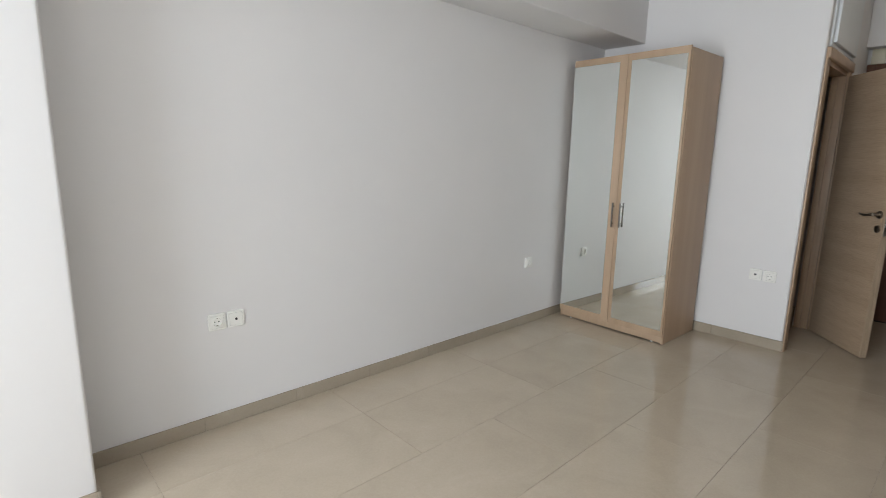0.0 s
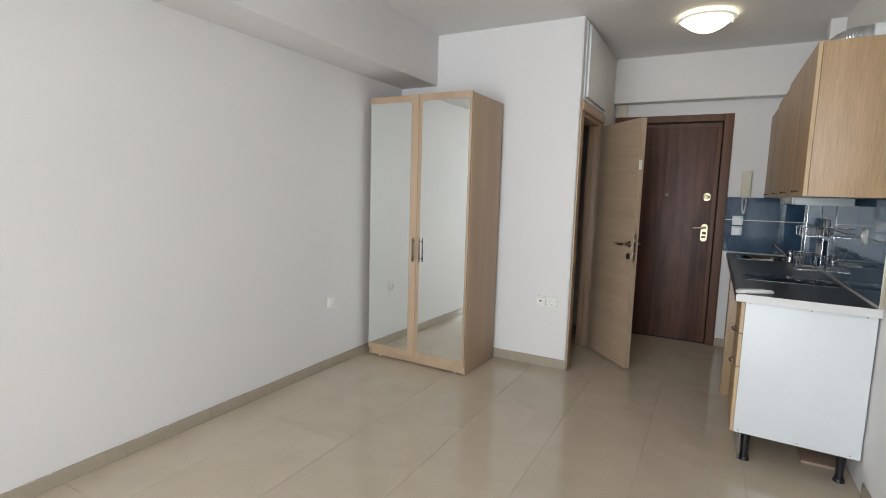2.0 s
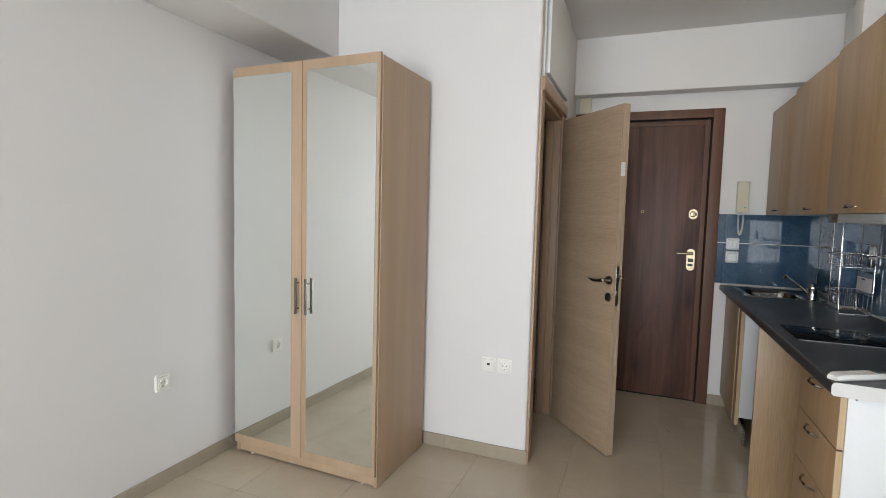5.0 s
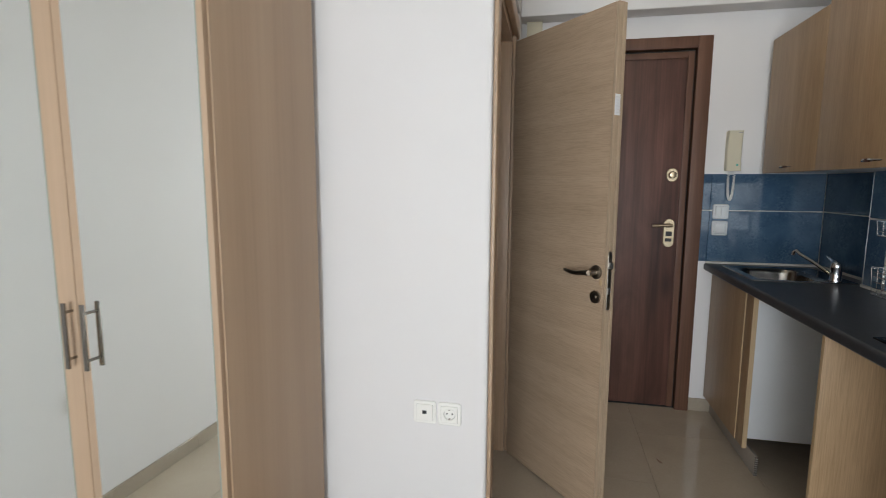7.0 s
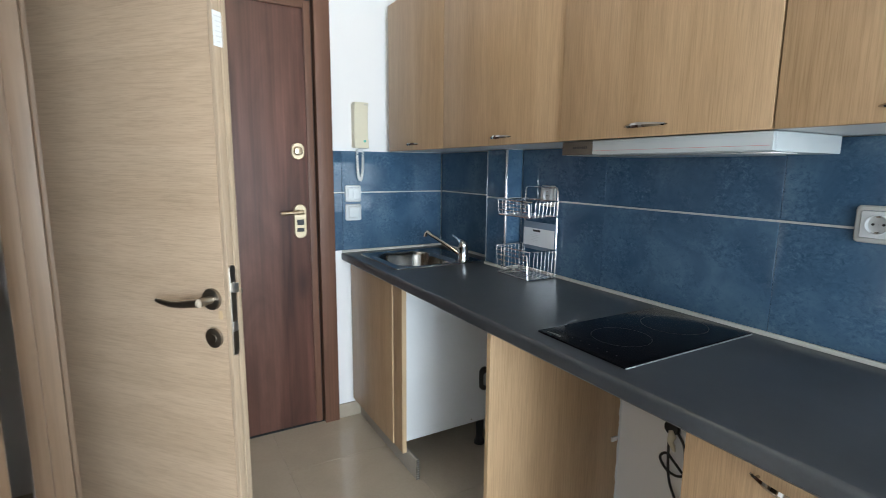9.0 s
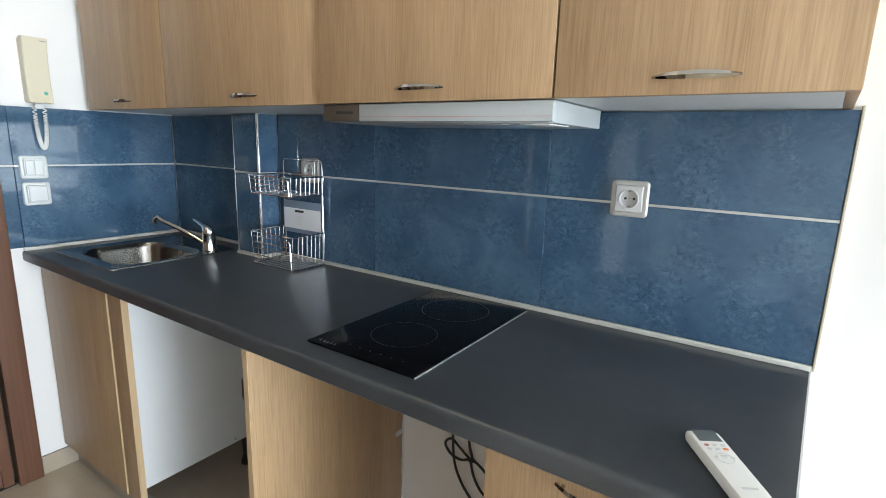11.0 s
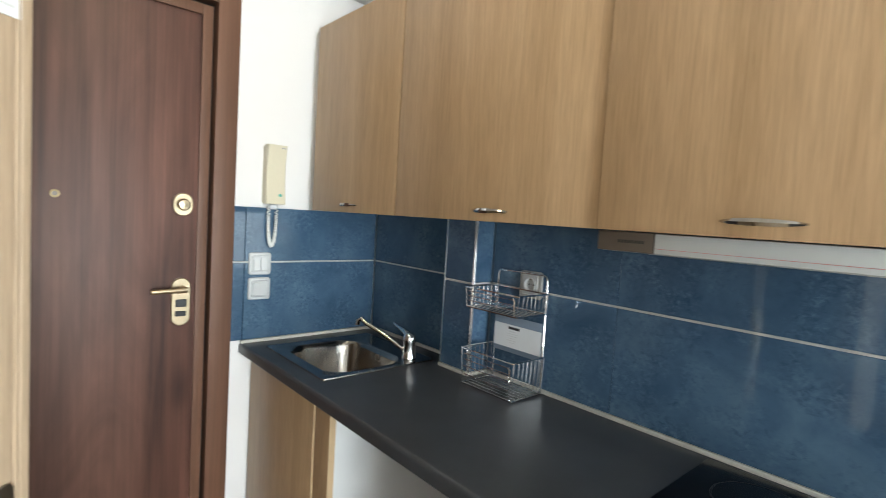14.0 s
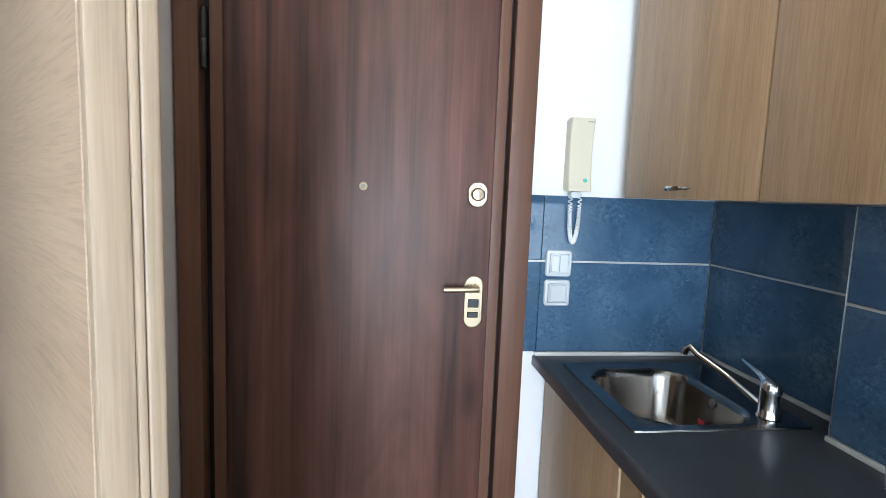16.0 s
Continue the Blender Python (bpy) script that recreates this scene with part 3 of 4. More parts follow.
# ---- storage hatch over the bathroom door ----
hatch = thing("storage_hatch", 4.55, YB, 2.36, 0, "white painted storage hatch above the bathroom door", "hatch", kind="structure")
part("panel", box(4.245, 4.93, YB - 0.030, YB - 0.006, 2.100, 2.618, 0.004), LAMINATE, hatch)
bm = box(4.200, 4.965, YB - 0.012, YB - 0.001, 2.075, 2.099, 0.002)
box(4.200, 4.965, YB - 0.012, YB - 0.001, 2.619, 2.640, 0.002, bm=bm)
box(4.200, 4.243, YB - 0.012, YB - 0.001, 2.099, 2.619, 0.002, bm=bm)
box(4.932, 4.965, YB - 0.012, YB - 0.001, 2.099, 2.619, 0.002, bm=bm)
part("frame", bm, LAMINATE, hatch)

# ---- wardrobe ----
wx0, wx1, wy0, wy1, wz = 3.598, 4.104, 1.545, 2.440, 2.062
ward = thing("wardrobe", 3.85, 1.99, 0, 0, "tall pale wood wardrobe with two mirrored doors", "wardrobe")
part("side_panel", box(wx0, wx1, wy0, wy0 + 0.018, 0.004, wz, 0.001), ASH, ward)
part("side_panel", box(wx0, wx1, wy1 - 0.018, wy1, 0.004, wz, 0.001), ASH, ward)
part("top_panel", box(wx0, wx1, wy0 + 0.0185, wy1 - 0.0185, wz - 0.018, wz, 0.001), ASH, ward)
part("bottom_panel", box(wx0, wx1 - 0.004, wy0 + 0.0185, wy1 - 0.0185, 0.060, 0.078, 0.001), ASH, ward)
part("back_panel", box(wx1 - 0.004, wx1 - 0.001, wy0 + 0.0185, wy1 - 0.0185, 0.060, wz - 0.019), ASH, ward)
part("plinth", box(wx0 + 0.004, wx0 + 0.020, wy0 + 0.0185, wy1 - 0.0185, 0.010, 0.0595, 0.001), ASH, ward)
for y in (wy0 + 0.09, wy1 - 0.10):
    part("foot", cyl((wx0 + 0.014, y, 0.0), (wx0 + 0.014, y, 0.012), 0.008, 12), PLASTIC, ward, "white plastic foot")
mid = (wy0 + wy1) / 2 - 0.003
for lo, hi, m0, m1, hy in ((wy0 + 0.004, mid - 0.0015, wy0 + 0.022, mid - 0.032, mid - 0.045), (mid + 0.0015, wy1 - 0.002, mid + 0.064, wy1 - 0.006, mid + 0.017)):
    d = part("door", box(wx0 - 0.018, wx0 - 0.001, lo, hi, 0.062, wz + 0.010, 0.0015), ASH, ward)
    part("mirror_edge", box(wx0 - 0.0192, wx0 - 0.0181, m0 - 0.0018, m1 + 0.0018, 0.1082, 2.0238), MIRROREDGE, d, "dark polished mirror edge")
    part("mirror", box(wx0 - 0.0206, wx0 - 0.0193, m0, m1, 0.110, 2.022), MIRROR, d, "tall silvered mirror glass")
    bm = box(wx0 - 0.047, wx0 - 0.040, hy - 0.006, hy + 0.006, 0.822, 1.004, 0.001)
    for z in (0.848, 0.978):
        cyl((wx0 - 0.041, hy, z), (wx0 - 0.017, hy, z), 0.004, 12, bm=bm)
    part("handle", bm, STEEL, d, "brushed steel bar handle")

ward.matrix_world = pose(wx0, wy0, 0, 0, 0, -1.6) @ pose(-wx0, -wy0, 0) @ ward.matrix_world

# ---- kitchen worktop and base units ----
ct0, ctf, ctz = 3.286, -0.128, 0.886
bm = bmesh.new()
prof = []
for k in range(7):
    a = radians(90 - 15 * k)
    prof.append((ctf - 0.012 + 0.012 * math.cos(a), ctz - 0.012 + 0.012 * math.sin(a)))
prof += [(ctf, ctz - 0.034), (ctf - 0.006, ctz - 0.040), (-0.7065, ctz - 0.040), (-0.7065, ctz)]
# the sink's cut-out splits the top into four slabs
SX0, SX1, SY0, SY1 = 5.078, 5.432, -0.530, -0.235


def slab(bm, x0, x1, pts):
    a = [bm.verts.new((x0, y, z)) for y, z in pts]
    b = [bm.verts.new((x1, y, z)) for y, z in pts]
    n = len(pts)
    for k in range(n):
        bm.faces.new((a[k], a[(k + 1) % n], b[(k + 1) % n], b[k]))
    bm.faces.new(a)
    bm.faces.new(list(reversed(b)))


slab(bm, ct0 + 0.003, SX0, prof)
slab(bm, SX1, XE - 0.001, prof)
slab(bm, SX0, SX1, prof[:9] + [(SY1, ctz - 0.040), (SY1, ctz)])
slab(bm, SX0, SX1, [(SY0, ctz), (SY0, ctz - 0.040), (-0.7065, ctz - 0.040), (-0.7065, ctz)])
bmesh.ops.remove_doubles(bm, verts=bm.verts, dist=0.0001)
top = thing("worktop", 4.4, -0.42, ctz, 0, "charcoal laminate worktop with rounded front edge", "worktop")
part("slab", skew(bm, ctf, 3.5), WORKTOP, top)
bm = bmesh.new()
slab(bm, ct0, ct0 + 0.0028, prof)
part("end_strip", skew(bm, ctf, 3.5), ENDSTRIP, top, "pale unfinished end strip")


def screw(parent, x, y, z):
    part("screw", cyl((x, y, z), (x - 0.0018, y, z), 0.0035, 12), NICKEL, parent)


def leg(parent, x, y, top_z):
    bm = cyl((x, y, 0.0), (x, y, 0.014), 0.026, 20, 0.024)
    cyl((x, y, 0.014), (x, y, 0.030), 0.019, 20, bm=bm)
    cyl((x, y, 0.030), (x, y, top_z), 0.016, 16, 0.021, bm=bm)
    part("leg", bm, BLACK, parent, "black plastic adjustable leg")


# drawer unit at the open end
dx0, dx1, dy, dz0, dz1 = 3.304, 3.690, -0.176, 0.146, 0.845
drawers = thing("drawer_cabinet", 3.5, -0.43, 0, 0, "white drawer cabinet with oak fronts on black legs", "cabinet")
part("side_panel", skew(box(dx0, dx0 + 0.016, -0.700, dy, dz0, dz1, 0.001), dy, 3.5), LAMINATE, drawers)
part("side_panel", box(dx1 - 0.016, dx1, -0.700, dy, dz0, dz1, 0.001), LAMINATE, drawers)
part("bottom_panel", skew(box(dx0 + 0.0165, dx1 - 0.0165, -0.700, dy, dz0, dz0 + 0.016), dy, 3.5), LAMINATE, drawers)
part("back_panel", skew(box(dx0 + 0.0165, dx1 - 0.0165, -0.700, -0.696, dz0 + 0.0165, dz1), dy, 3.5), LAMINATE, drawers)
for z0, z1 in ((0.680, 0.840), (0.500, 0.676), (0.146, 0.496)):
    f = part("drawer_front", box(dx0 + 0.001, dx1 - 0.001, dy + 0.001, dy + 0.019, z0, z1, 0.0018), OAK, drawers)
    part("edge_band", box(dx0 - 0.0004, dx0 + 0.0008, dy + 0.002, dy + 0.018, z0 + 0.001, z1 - 0.001), OAKEDGE, f, "pale oak edging")
    part("handle", bow_handle(3.448, 3.570, dy + 0.019, z1 - 0.022), POLISHED, f, "bowed chrome handle")
for y, z in ((-0.195, 0.838), (-0.45, 0.838), (-0.66, 0.838), (-0.195, 0.160), (-0.45, 0.160), (-0.66, 0.160)):
    screw(drawers, dx0 + 0.06 * (y - dy), y, z)
for x, y in ((3.325, -0.236), (3.325, -0.640), (3.668, -0.236), (3.668, -0.640)):
    leg(drawers, x, y, dz0)

plinth_near = thing("plinth_board", 3.5, -0.21, 0, 0, "thin grey beige kickboard under the drawer cabinet", "kickboard")
part("board", box(3.300, 3.690, -0.212, -0.200, 0.0, 0.138, 0.001), PLINTH, plinth_near)
bm = bmesh.new()
for k in range(13):
    box(3.2965, 3.3005, -0.213, -0.199, 0.004 + k * 0.0105, 0.010 + k * 0.0105, bm=bm)
part("sawn_edge", bm, SAWN, plinth_near, "rough sawn dark end")

# free-standing oak side panel between the two appliance gaps
sp = thing("support_panel", 4.32, -0.44, 0, 0, "tall oak laminate panel holding up the worktop", "panel")
part("board", box(4.284, 4.302, -0.7065, -0.1365, 0.0, 0.845, 0.0015), OAK, sp)
part("edge_band", box(4.2845, 4.3015, -0.1363, -0.1350, 0.001, 0.844), OAKEDGE, sp, "pale oak edging")
part("bracket", box(4.276, 4.2838, -0.690, -0.662, 0.366, 0.382, 0.002), ALU, sp, "small metal bracket")

rnd = random.Random(4)
bm = bmesh.new()
rows = []
for k in range(60):
    z = 0.846 * k / 59
    y = -0.7012 + rnd.uniform(0.0, 0.0055)
    rows.append([bm.verts.new((x, yy, z)) for x in (4.2822, 4.2838) for yy in (-0.7068, y)])
for a, b in zip(rows, rows[1:]):
    for i, j in ((0, 1), (1, 3), (3, 2), (2, 0)):
        bm.faces.new((a[i], a[j], b[j], b[i]))
part("joint_filler", bm, PAPER, sp, "ragged white filler along the wall joint", smooth=False)

# sink unit
sx0, sx1 = 4.972, 5.565
sinkcab = thing("sink_cabinet", 5.27, -0.43, 0, 0, "oak fronted sink cabinet with bare white side", "cabinet")
part("side_panel", box(sx0, sx0 + 0.016, -0.690, -0.196, 0.146, 0.845, 0.001), LAMINATE, sinkcab)
part("side_panel", box(sx1 - 0.016, sx1, -0.690, -0.196, 0.146, 0.845, 0.001), LAMINATE, sinkcab)
part("bottom_panel", box(sx0 + 0.0165, sx1 - 0.0165, -0.690, -0.196, 0.146, 0.162), LAMINATE, sinkcab)
part("back_panel", box(sx0 + 0.0165, sx1 - 0.0165, -0.690, -0.686, 0.1625, 0.640), LAMINATE, sinkcab)
part("filler_strip", box(4.962, 5.0545, -0.194, -0.176, 0.100, 0.842, 0.0015), OAK, sinkcab)
part("edge_band", box(4.9605, 4.9617, -0.193, -0.173, 0.101, 0.841), OAKEDGE, sinkcab, "pale oak edging")
sd = part("door", box(5.0580, 5.566, -0.194, -0.172, 0.100, 0.842, 0.0015), OAK, sinkcab)
part("edge_band", box(5.0566, 5.0578, -0.193, -0.1725, 0.101, 0.841), OAKEDGE, sd, "pale oak edging")
for x, y in ((5.30, -0.262), (5.02, -0.610), (5.53, -0.640)):
    leg(sinkcab, x, y, 0.146)
screw(sinkcab, sx0, -0.53, 0.162)
pl = thing("plinth_board", 5.24, -0.215, 0, 0, "thin grey beige kickboard under the sink cabinet", "kickboard")
part("board", box(4.900, 5.566, -0.222, -0.210, 0.0, 0.096, 0.001), PLINTH, pl)
bm = bmesh.new()
for k in range(9):
    box(4.8965, 4.9005, -0.223, -0.209, 0.004 + k * 0.0105, 0.010 + k * 0.0105, bm=bm)
part("sawn_edge", bm, SAWN, pl, "rough sawn dark end")

# board left on the floor below the drawers
board = thing("loose_board", 3.55, -0.58, 0, 0, "thin worn wooden board lying on the floor", "board")
part("board", box(3.44, 3.64, -0.69, -0.50, 0.0, 0.014, 0.002), CARD, board)

# power cable in the fridge gap
cable = thing("power_cable", 3.9, -0.70, 0.5, 0, "looped black power cable hanging on the wall", "cable")


def smooth_line(points, steps=8):
    """A soft curve through the given points."""
    p = [Vector(q) for q in points]
    out = []
    for i in range(len(p) - 1):
        a, b, c, d = p[max(i - 1, 0)], p[i], p[i + 1], p[min(i + 2, len(p) - 1)]
        for k in range(steps):
            t = k / steps
            out.append(0.5 * ((2 * b) + (c - a) * t + (2 * a - 5 * b + 4 * c - d) * t * t + (3 * b - a - 3 * c + d) * t ** 3))
    return out + [p[-1]]


part("loop", tube(smooth_line([(4.065, -0.700, 0.505), (4.032, -0.695, 0.47), (4.020, -0.690, 0.42), (4.010, -0.690, 0.375), (4.055, -0.688, 0.405), (4.085, -0.690, 0.420), (4.108, -0.692, 0.395), (4.088, -0.694, 0.365), (4.048, -0.690, 0.362),
                               (4.005, -0.688, 0.378), (3.960, -0.690, 0.352), (3.930, -0.690, 0.322)]), 0.0042, 8), BLACK, cable)
part("lead", tube(smooth_line([(4.085, -0.700, 0.505), (4.080, -0.690, 0.44), (4.068, -0.685, 0.35), (4.040, -0.684, 0.29), (4.000, -0.685, 0.245), (3.960, -0.690, 0.225), (3.930, -0.690, 0.200)]), 0.0042, 8), BLACK, cable)
part("lead", tube(smooth_line([(4.015, -0.688, 0.38), (4.000, -0.686, 0.33), (3.975, -0.687, 0.29), (3.945, -0.690, 0.268)]), 0.0042, 8), BLACK, cable)
part("tie", tube([(4.010 + 0.009 * math.cos(a), -0.689 + 0.009 * math.sin(a), 0.376) for a in [k * math.tau / 10 for k in range(10)]], 0.003, 6, closed=True), BLACK, cable)
part("foam", tube([(4.076, -0.694, 0.502), (4.070, -0.690, 0.484), (4.074, -0.688, 0.466), (4.066, -0.690, 0.452), (4.060, -0.692, 0.436)], [0.009, 0.013, 0.010, 0.008, 0.004], 9), CREAM, cable, "crumbly cream mounting foam")
part("outlet", cyl((4.078, -0.7075, 0.508), (4.078, -0.690, 0.508), 0.024, 20, bevel=0.003), BLACK, cable, "round black wall outlet")
grip = thing("pipe_cover", 4.968, -0.59, 0.352, 0, "oval black plastic cover on the cabinet side", "pipe cover")
part("cover", facing_x(plate(0.050, 0.112, 0.0245, 0, -0.016, chamfer=0.005), -0.594, 0.352, 4.9718), BLACK, grip)
part("slot", facing_x(plate(0.022, 0.060, 0.010, -0.0155, -0.018, chamfer=0.0008), -0.594, 0.352, 4.9718), PRINT, grip)

# ---- sink and tap ----
sink = thing("sink", 5.265, -0.395, ctz, 0, "brushed stainless steel inset kitchen sink", "sink")
RX0, RX1, RY0, RY1 = 5.046, 5.482, -0.625, -0.190
cx, cy = (SX0 + SX1) / 2, (SY0 + SY1) / 2


def ring(bm, w, h, r, ox, oy, z, seg=8):
    return [bm.verts.new((ox + u, oy + v, z)) for u, v in outline(w, h, r, seg)]


bm = bmesh.new()
rcx, rcy = (RX0 + RX1) / 2, (RY0 + RY1) / 2
loops = [ring(bm, RX1 - RX0, RY1 - RY0, 0.012, rcx, rcy, ctz + 0.0006), ring(bm, RX1 - RX0 - 0.002, RY1 - RY0 - 0.002, 0.012, rcx, rcy, ctz + 0.0045),
         ring(bm, RX1 - RX0 - 0.016, RY1 - RY0 - 0.016, 0.012, rcx, rcy, ctz + 0.0040), ring(bm, 0.362, 0.302, 0.085, cx, cy, ctz + 0.0030),
         ring(bm, 0.350, 0.290, 0.082, cx, cy, ctz - 0.003), ring(bm, 0.340, 0.280, 0.078, cx, cy, ctz - 0.02), ring(bm, 0.316, 0.256, 0.070, cx, cy, ctz - 0.125),
         ring(bm, 0.290, 0.230, 0.060, cx, cy, ctz - 0.143), ring(bm, 0.24, 0.18, 0.05, cx, cy, ctz - 0.148), ring(bm, 0.08, 0.08, 0.0399, cx, cy, ctz - 0.151),
         ring(bm, 0.07, 0.07, 0.0349, cx, cy, ctz - 0.156)]
for a, b in zip(loops, loops[1:]):
    n = len(a)
    for k in range(n):
        bm.faces.new((a[k], a[(k + 1) % n], b[(k + 1) % n], b[k]))
bm.faces.new(loops[-1])
part("basin", bm, STEEL, sink)
part("drain", cyl((cx, cy, ctz - 0.1555), (cx, cy, ctz - 0.150), 0.026, 24, bevel=0.002), CHROME, sink)
part("overflow", cyl((5.250, -0.5240, ctz - 0.026), (5.250, -0.5170, ctz - 0.026), 0.012, 20, bevel=0.002), NICKEL, sink, "round overflow outlet")
chain = [(5.250 + 0.0006 * k, -0.515 + 0.0010 * k, ctz - 0.034 - 0.0028 * k) for k in range(16)]
part("chain", tube(chain, [0.0016 if k % 2 else 0.0009 for k in range(16)], 6), CHROME, sink, "fine ball chain")
part("tag", box(5.248, 5.272, -0.5010, -0.4990, ctz - 0.090, ctz - 0.076, 0.0006), REDTAG, sink, "small red tag")

tap = thing("tap", 5.105, -0.556, ctz + 0.004, 0, "chrome single lever kitchen mixer tap", "tap")
bm = lathe([(0.0, 0), (0.026, 0), (0.026, 0.004), (0.0235, 0.009), (0.0230, 0.056), (0.0236, 0.058), (0.0236, 0.070), (0.021, 0.082), (0.013, 0.090), (0.0, 0.093)], (5.105, -0.556, ctz + 0.004), 32)
part("body", bm, CHROME, tap)
tip = Vector((5.272, -0.458, 1.000))
st = Vector((5.118, -0.548, 0.912))
pts = [st.lerp(tip, s) + Vector((0, 0, 0.006 * math.sin(math.pi * s))) for s in (0, 0.15, 0.3, 0.45, 0.6, 0.75, 0.88)] + [tip + Vector((0, 0, 0.008)), tip + Vector((0.010, 0.006, 0.0)), tip + Vector((0.013, 0.008, -0.016))]
part("spout", tube(pts, [0.0085] * 4 + [0.0080] * 3 + [0.0084, 0.0095, 0.0095], 16), CHROME, tap, "long upward slanting spout")
bm = tube([(5.098, -0.556, 0.958), (5.112, -0.557, 0.968), (5.140, -0.559, 0.978), (5.175, -0.561, 0.985), (5.212, -0.564, 0.992)], [0.0195, 0.0165, 0.010, 0.0065, 0.004], 14)
part("lever", bm, CHROME, tap, "slim lever")

# ---- hob ----
hob = thing("hob", 4.0, -0.425, ctz, 0, "black two zone ceramic glass domino hob", "hob")
hx0, hx1, hy0, hy1 = 3.857, 4.140, -0.665, -0.184
part("glass", box(hx0, hx1, hy0, hy1, ctz + 0.0006, ctz + 0.0062, 0.0014), GLASSBLACK, hob)
part("metal_edge", box(hx0 - 0.0032, hx0 - 0.0002, hy0, hy1, ctz + 0.0006, ctz + 0.0030, 0.0006), EDGEALU, hob, "bare metal edge strip")
for yc, r in ((-0.335, 0.074), (-0.545, 0.086)):
    bm = bmesh.new()
    a = [bm.verts.new((3.998 + r * math.cos(k * math.tau / 64), yc + r * math.sin(k * math.tau / 64), ctz + 0.0064)) for k in range(64)]
    b = [bm.verts.new((3.998 + (r - 0.0012) * math.cos(k * math.tau / 64), yc + (r - 0.0012) * math.sin(k * math.tau / 64), ctz + 0.0064)) for k in range(64)]
    for k in range(64):
        bm.faces.new((a[k], a[(k + 1) % 64], b[(k + 1) % 64], b[k]))
    part("zone_ring", bm, ZONEGREY, hob, "thin grey cooking zone ring")
bm = bmesh.new()
for k, (w, o) in enumerate(((0.009, 0), (0.008, 0.012), (0.008, 0.022), (0.008, 0.032), (0.009, 0.042))):
    box(4.120 - o - w * 0.8, 4.120 - o, -0.200, -0.197, ctz + 0.0063, ctz + 0.0066, bm=bm)
    box(4.120 - o - 0.002, 4.120 - o, -0.206, -0.200, ctz + 0.0063, ctz + 0.0066, bm=bm)
part("maker_mark", bm, DIMPRINT, hob, "pale printed mark")
for k in range(6):
    part("touch_dot", box(4.05 - 0.028 * k, 4.053 - 0.028 * k, -0.222, -0.219, ctz + 0.0063, ctz + 0.0065), ZONEGREY, hob)

# ---- upper cabinets ----
uy, ub, uzb = -0.360, -0.7065, 1.390
units = ((3.284, 3.702, 2.107, "oak wall cabinet at the open end of the row"), (3.702, 4.281, 2.107, "oak wall cabinet above the cooker hood"),
         (4.281, 4.976, 2.100, "wide oak wall cabinet above the sink drainer"), (4.976, 5.526, 2.078, "oak wall cabinet beside the entrance wall"))
handles = ((3.420, 3.542), (3.930, 4.052), (4.523, 4.640), (5.200, 5.308))
for (x0, x1, z1, lab), (h0, h1) in zip(units, handles):
    u = thing("wall_cabinet", (x0 + x1) / 2, -0.54, uzb, 0, lab, "cabinet", "wall cabinets over the worktop")
    side = OAK if x0 < 3.3 else LAMINATE
    uy = -0.370 if x0 > 4.9 else -0.368 if x0 > 4.2 else -0.360
    turn = (lambda b: skew(b, uy, 3.5))
    part("side_panel", turn(box(x0 + 0.0005, x0 + 0.016, ub, uy - 0.0195, uzb + 0.001, z1, 0.001)), side, u, "oak laminate end panel" if x0 < 3.3 else "")
    part("side_panel", box(x1 - 0.016, x1 - 0.0005, ub, uy - 0.0195, uzb + 0.001, z1, 0.001), LAMINATE, u)
    part("bottom_panel", turn(box(x0 + 0.0165, x1 - 0.0165, ub, uy - 0.0195, uzb + 0.001, uzb + 0.017)), LAMINATE, u, "white underside")
    part("top_panel", turn(box(x0 + 0.0165, x1 - 0.0165, ub, uy - 0.0195, z1 - 0.016, z1)), LAMINATE, u)
    part("back_panel", turn(box(x0 + 0.0165, x1 - 0.0165, ub, ub + 0.003, uzb + 0.018, z1 - 0.017)), LAMINATE, u)
    lap = 0.0045 if x0 > 4.9 else 0.0004 if x0 < 3.3 else 0.0024
    d = part("door", box(x0 + lap, x1 - 0.0024, uy - 0.0185, uy, uzb, z1 - 0.001, 0.0018), OAK, u)
    part("edge_band", box(x0 + lap - 0.0004, x0 + lap + 0.0004, uy - 0.017, uy - 0.0012, uzb + 0.002, z1 - 0.003), OAKEDGE, d, "pale oak edging")
    part("handle", bow_handle(h0, h1, uy, uzb + 0.026), POLISHED, d, "bowed chrome handle")

# ---- cooker hood ----
hood = thing("cooker_hood", 3.99, -0.51, 1.37, 0, "slim grey pull-out cooker hood with bronze end plate", "hood")
part("body", box(3.703, 4.276, -0.645, -0.384, 1.349, 1.3885, 0.002), HOODGREY, hood)
part("front_panel", box(3.702, 4.163, -0.3835, -0.368, 1.3505, 1.3880, 0.003), HOODGREY, hood)
part("red_line", box(3.706, 4.160, -0.3684, -0.3674, 1.3600, 1.3607), RED, hood, "thin red line")
mp = part("end_plate", box(4.164, 4.278, -0.3835, -0.368, 1.3505, 1.3880, 0.002), HOODPLATE, hood, "brown metal plate with a small mark")
bm = bmesh.new()
for k in range(8):
    box(4.234 - 0.0068 * k - 0.0042, 4.234 - 0.0068 * k, -0.3683, -0.3674, 1.3670, 1.3730, bm=bm)
part("maker_mark", bm, BLACK, mp)
part("grease_filter", box(3.80, 4.20, -0.62, -0.42, 1.3465, 1.3488, 0.001), ALU, hood)
part("lamp_cover", box(3.72, 3.78, -0.50, -0.40, 1.3465, 1.3488, 0.001), PLASTIC, hood)

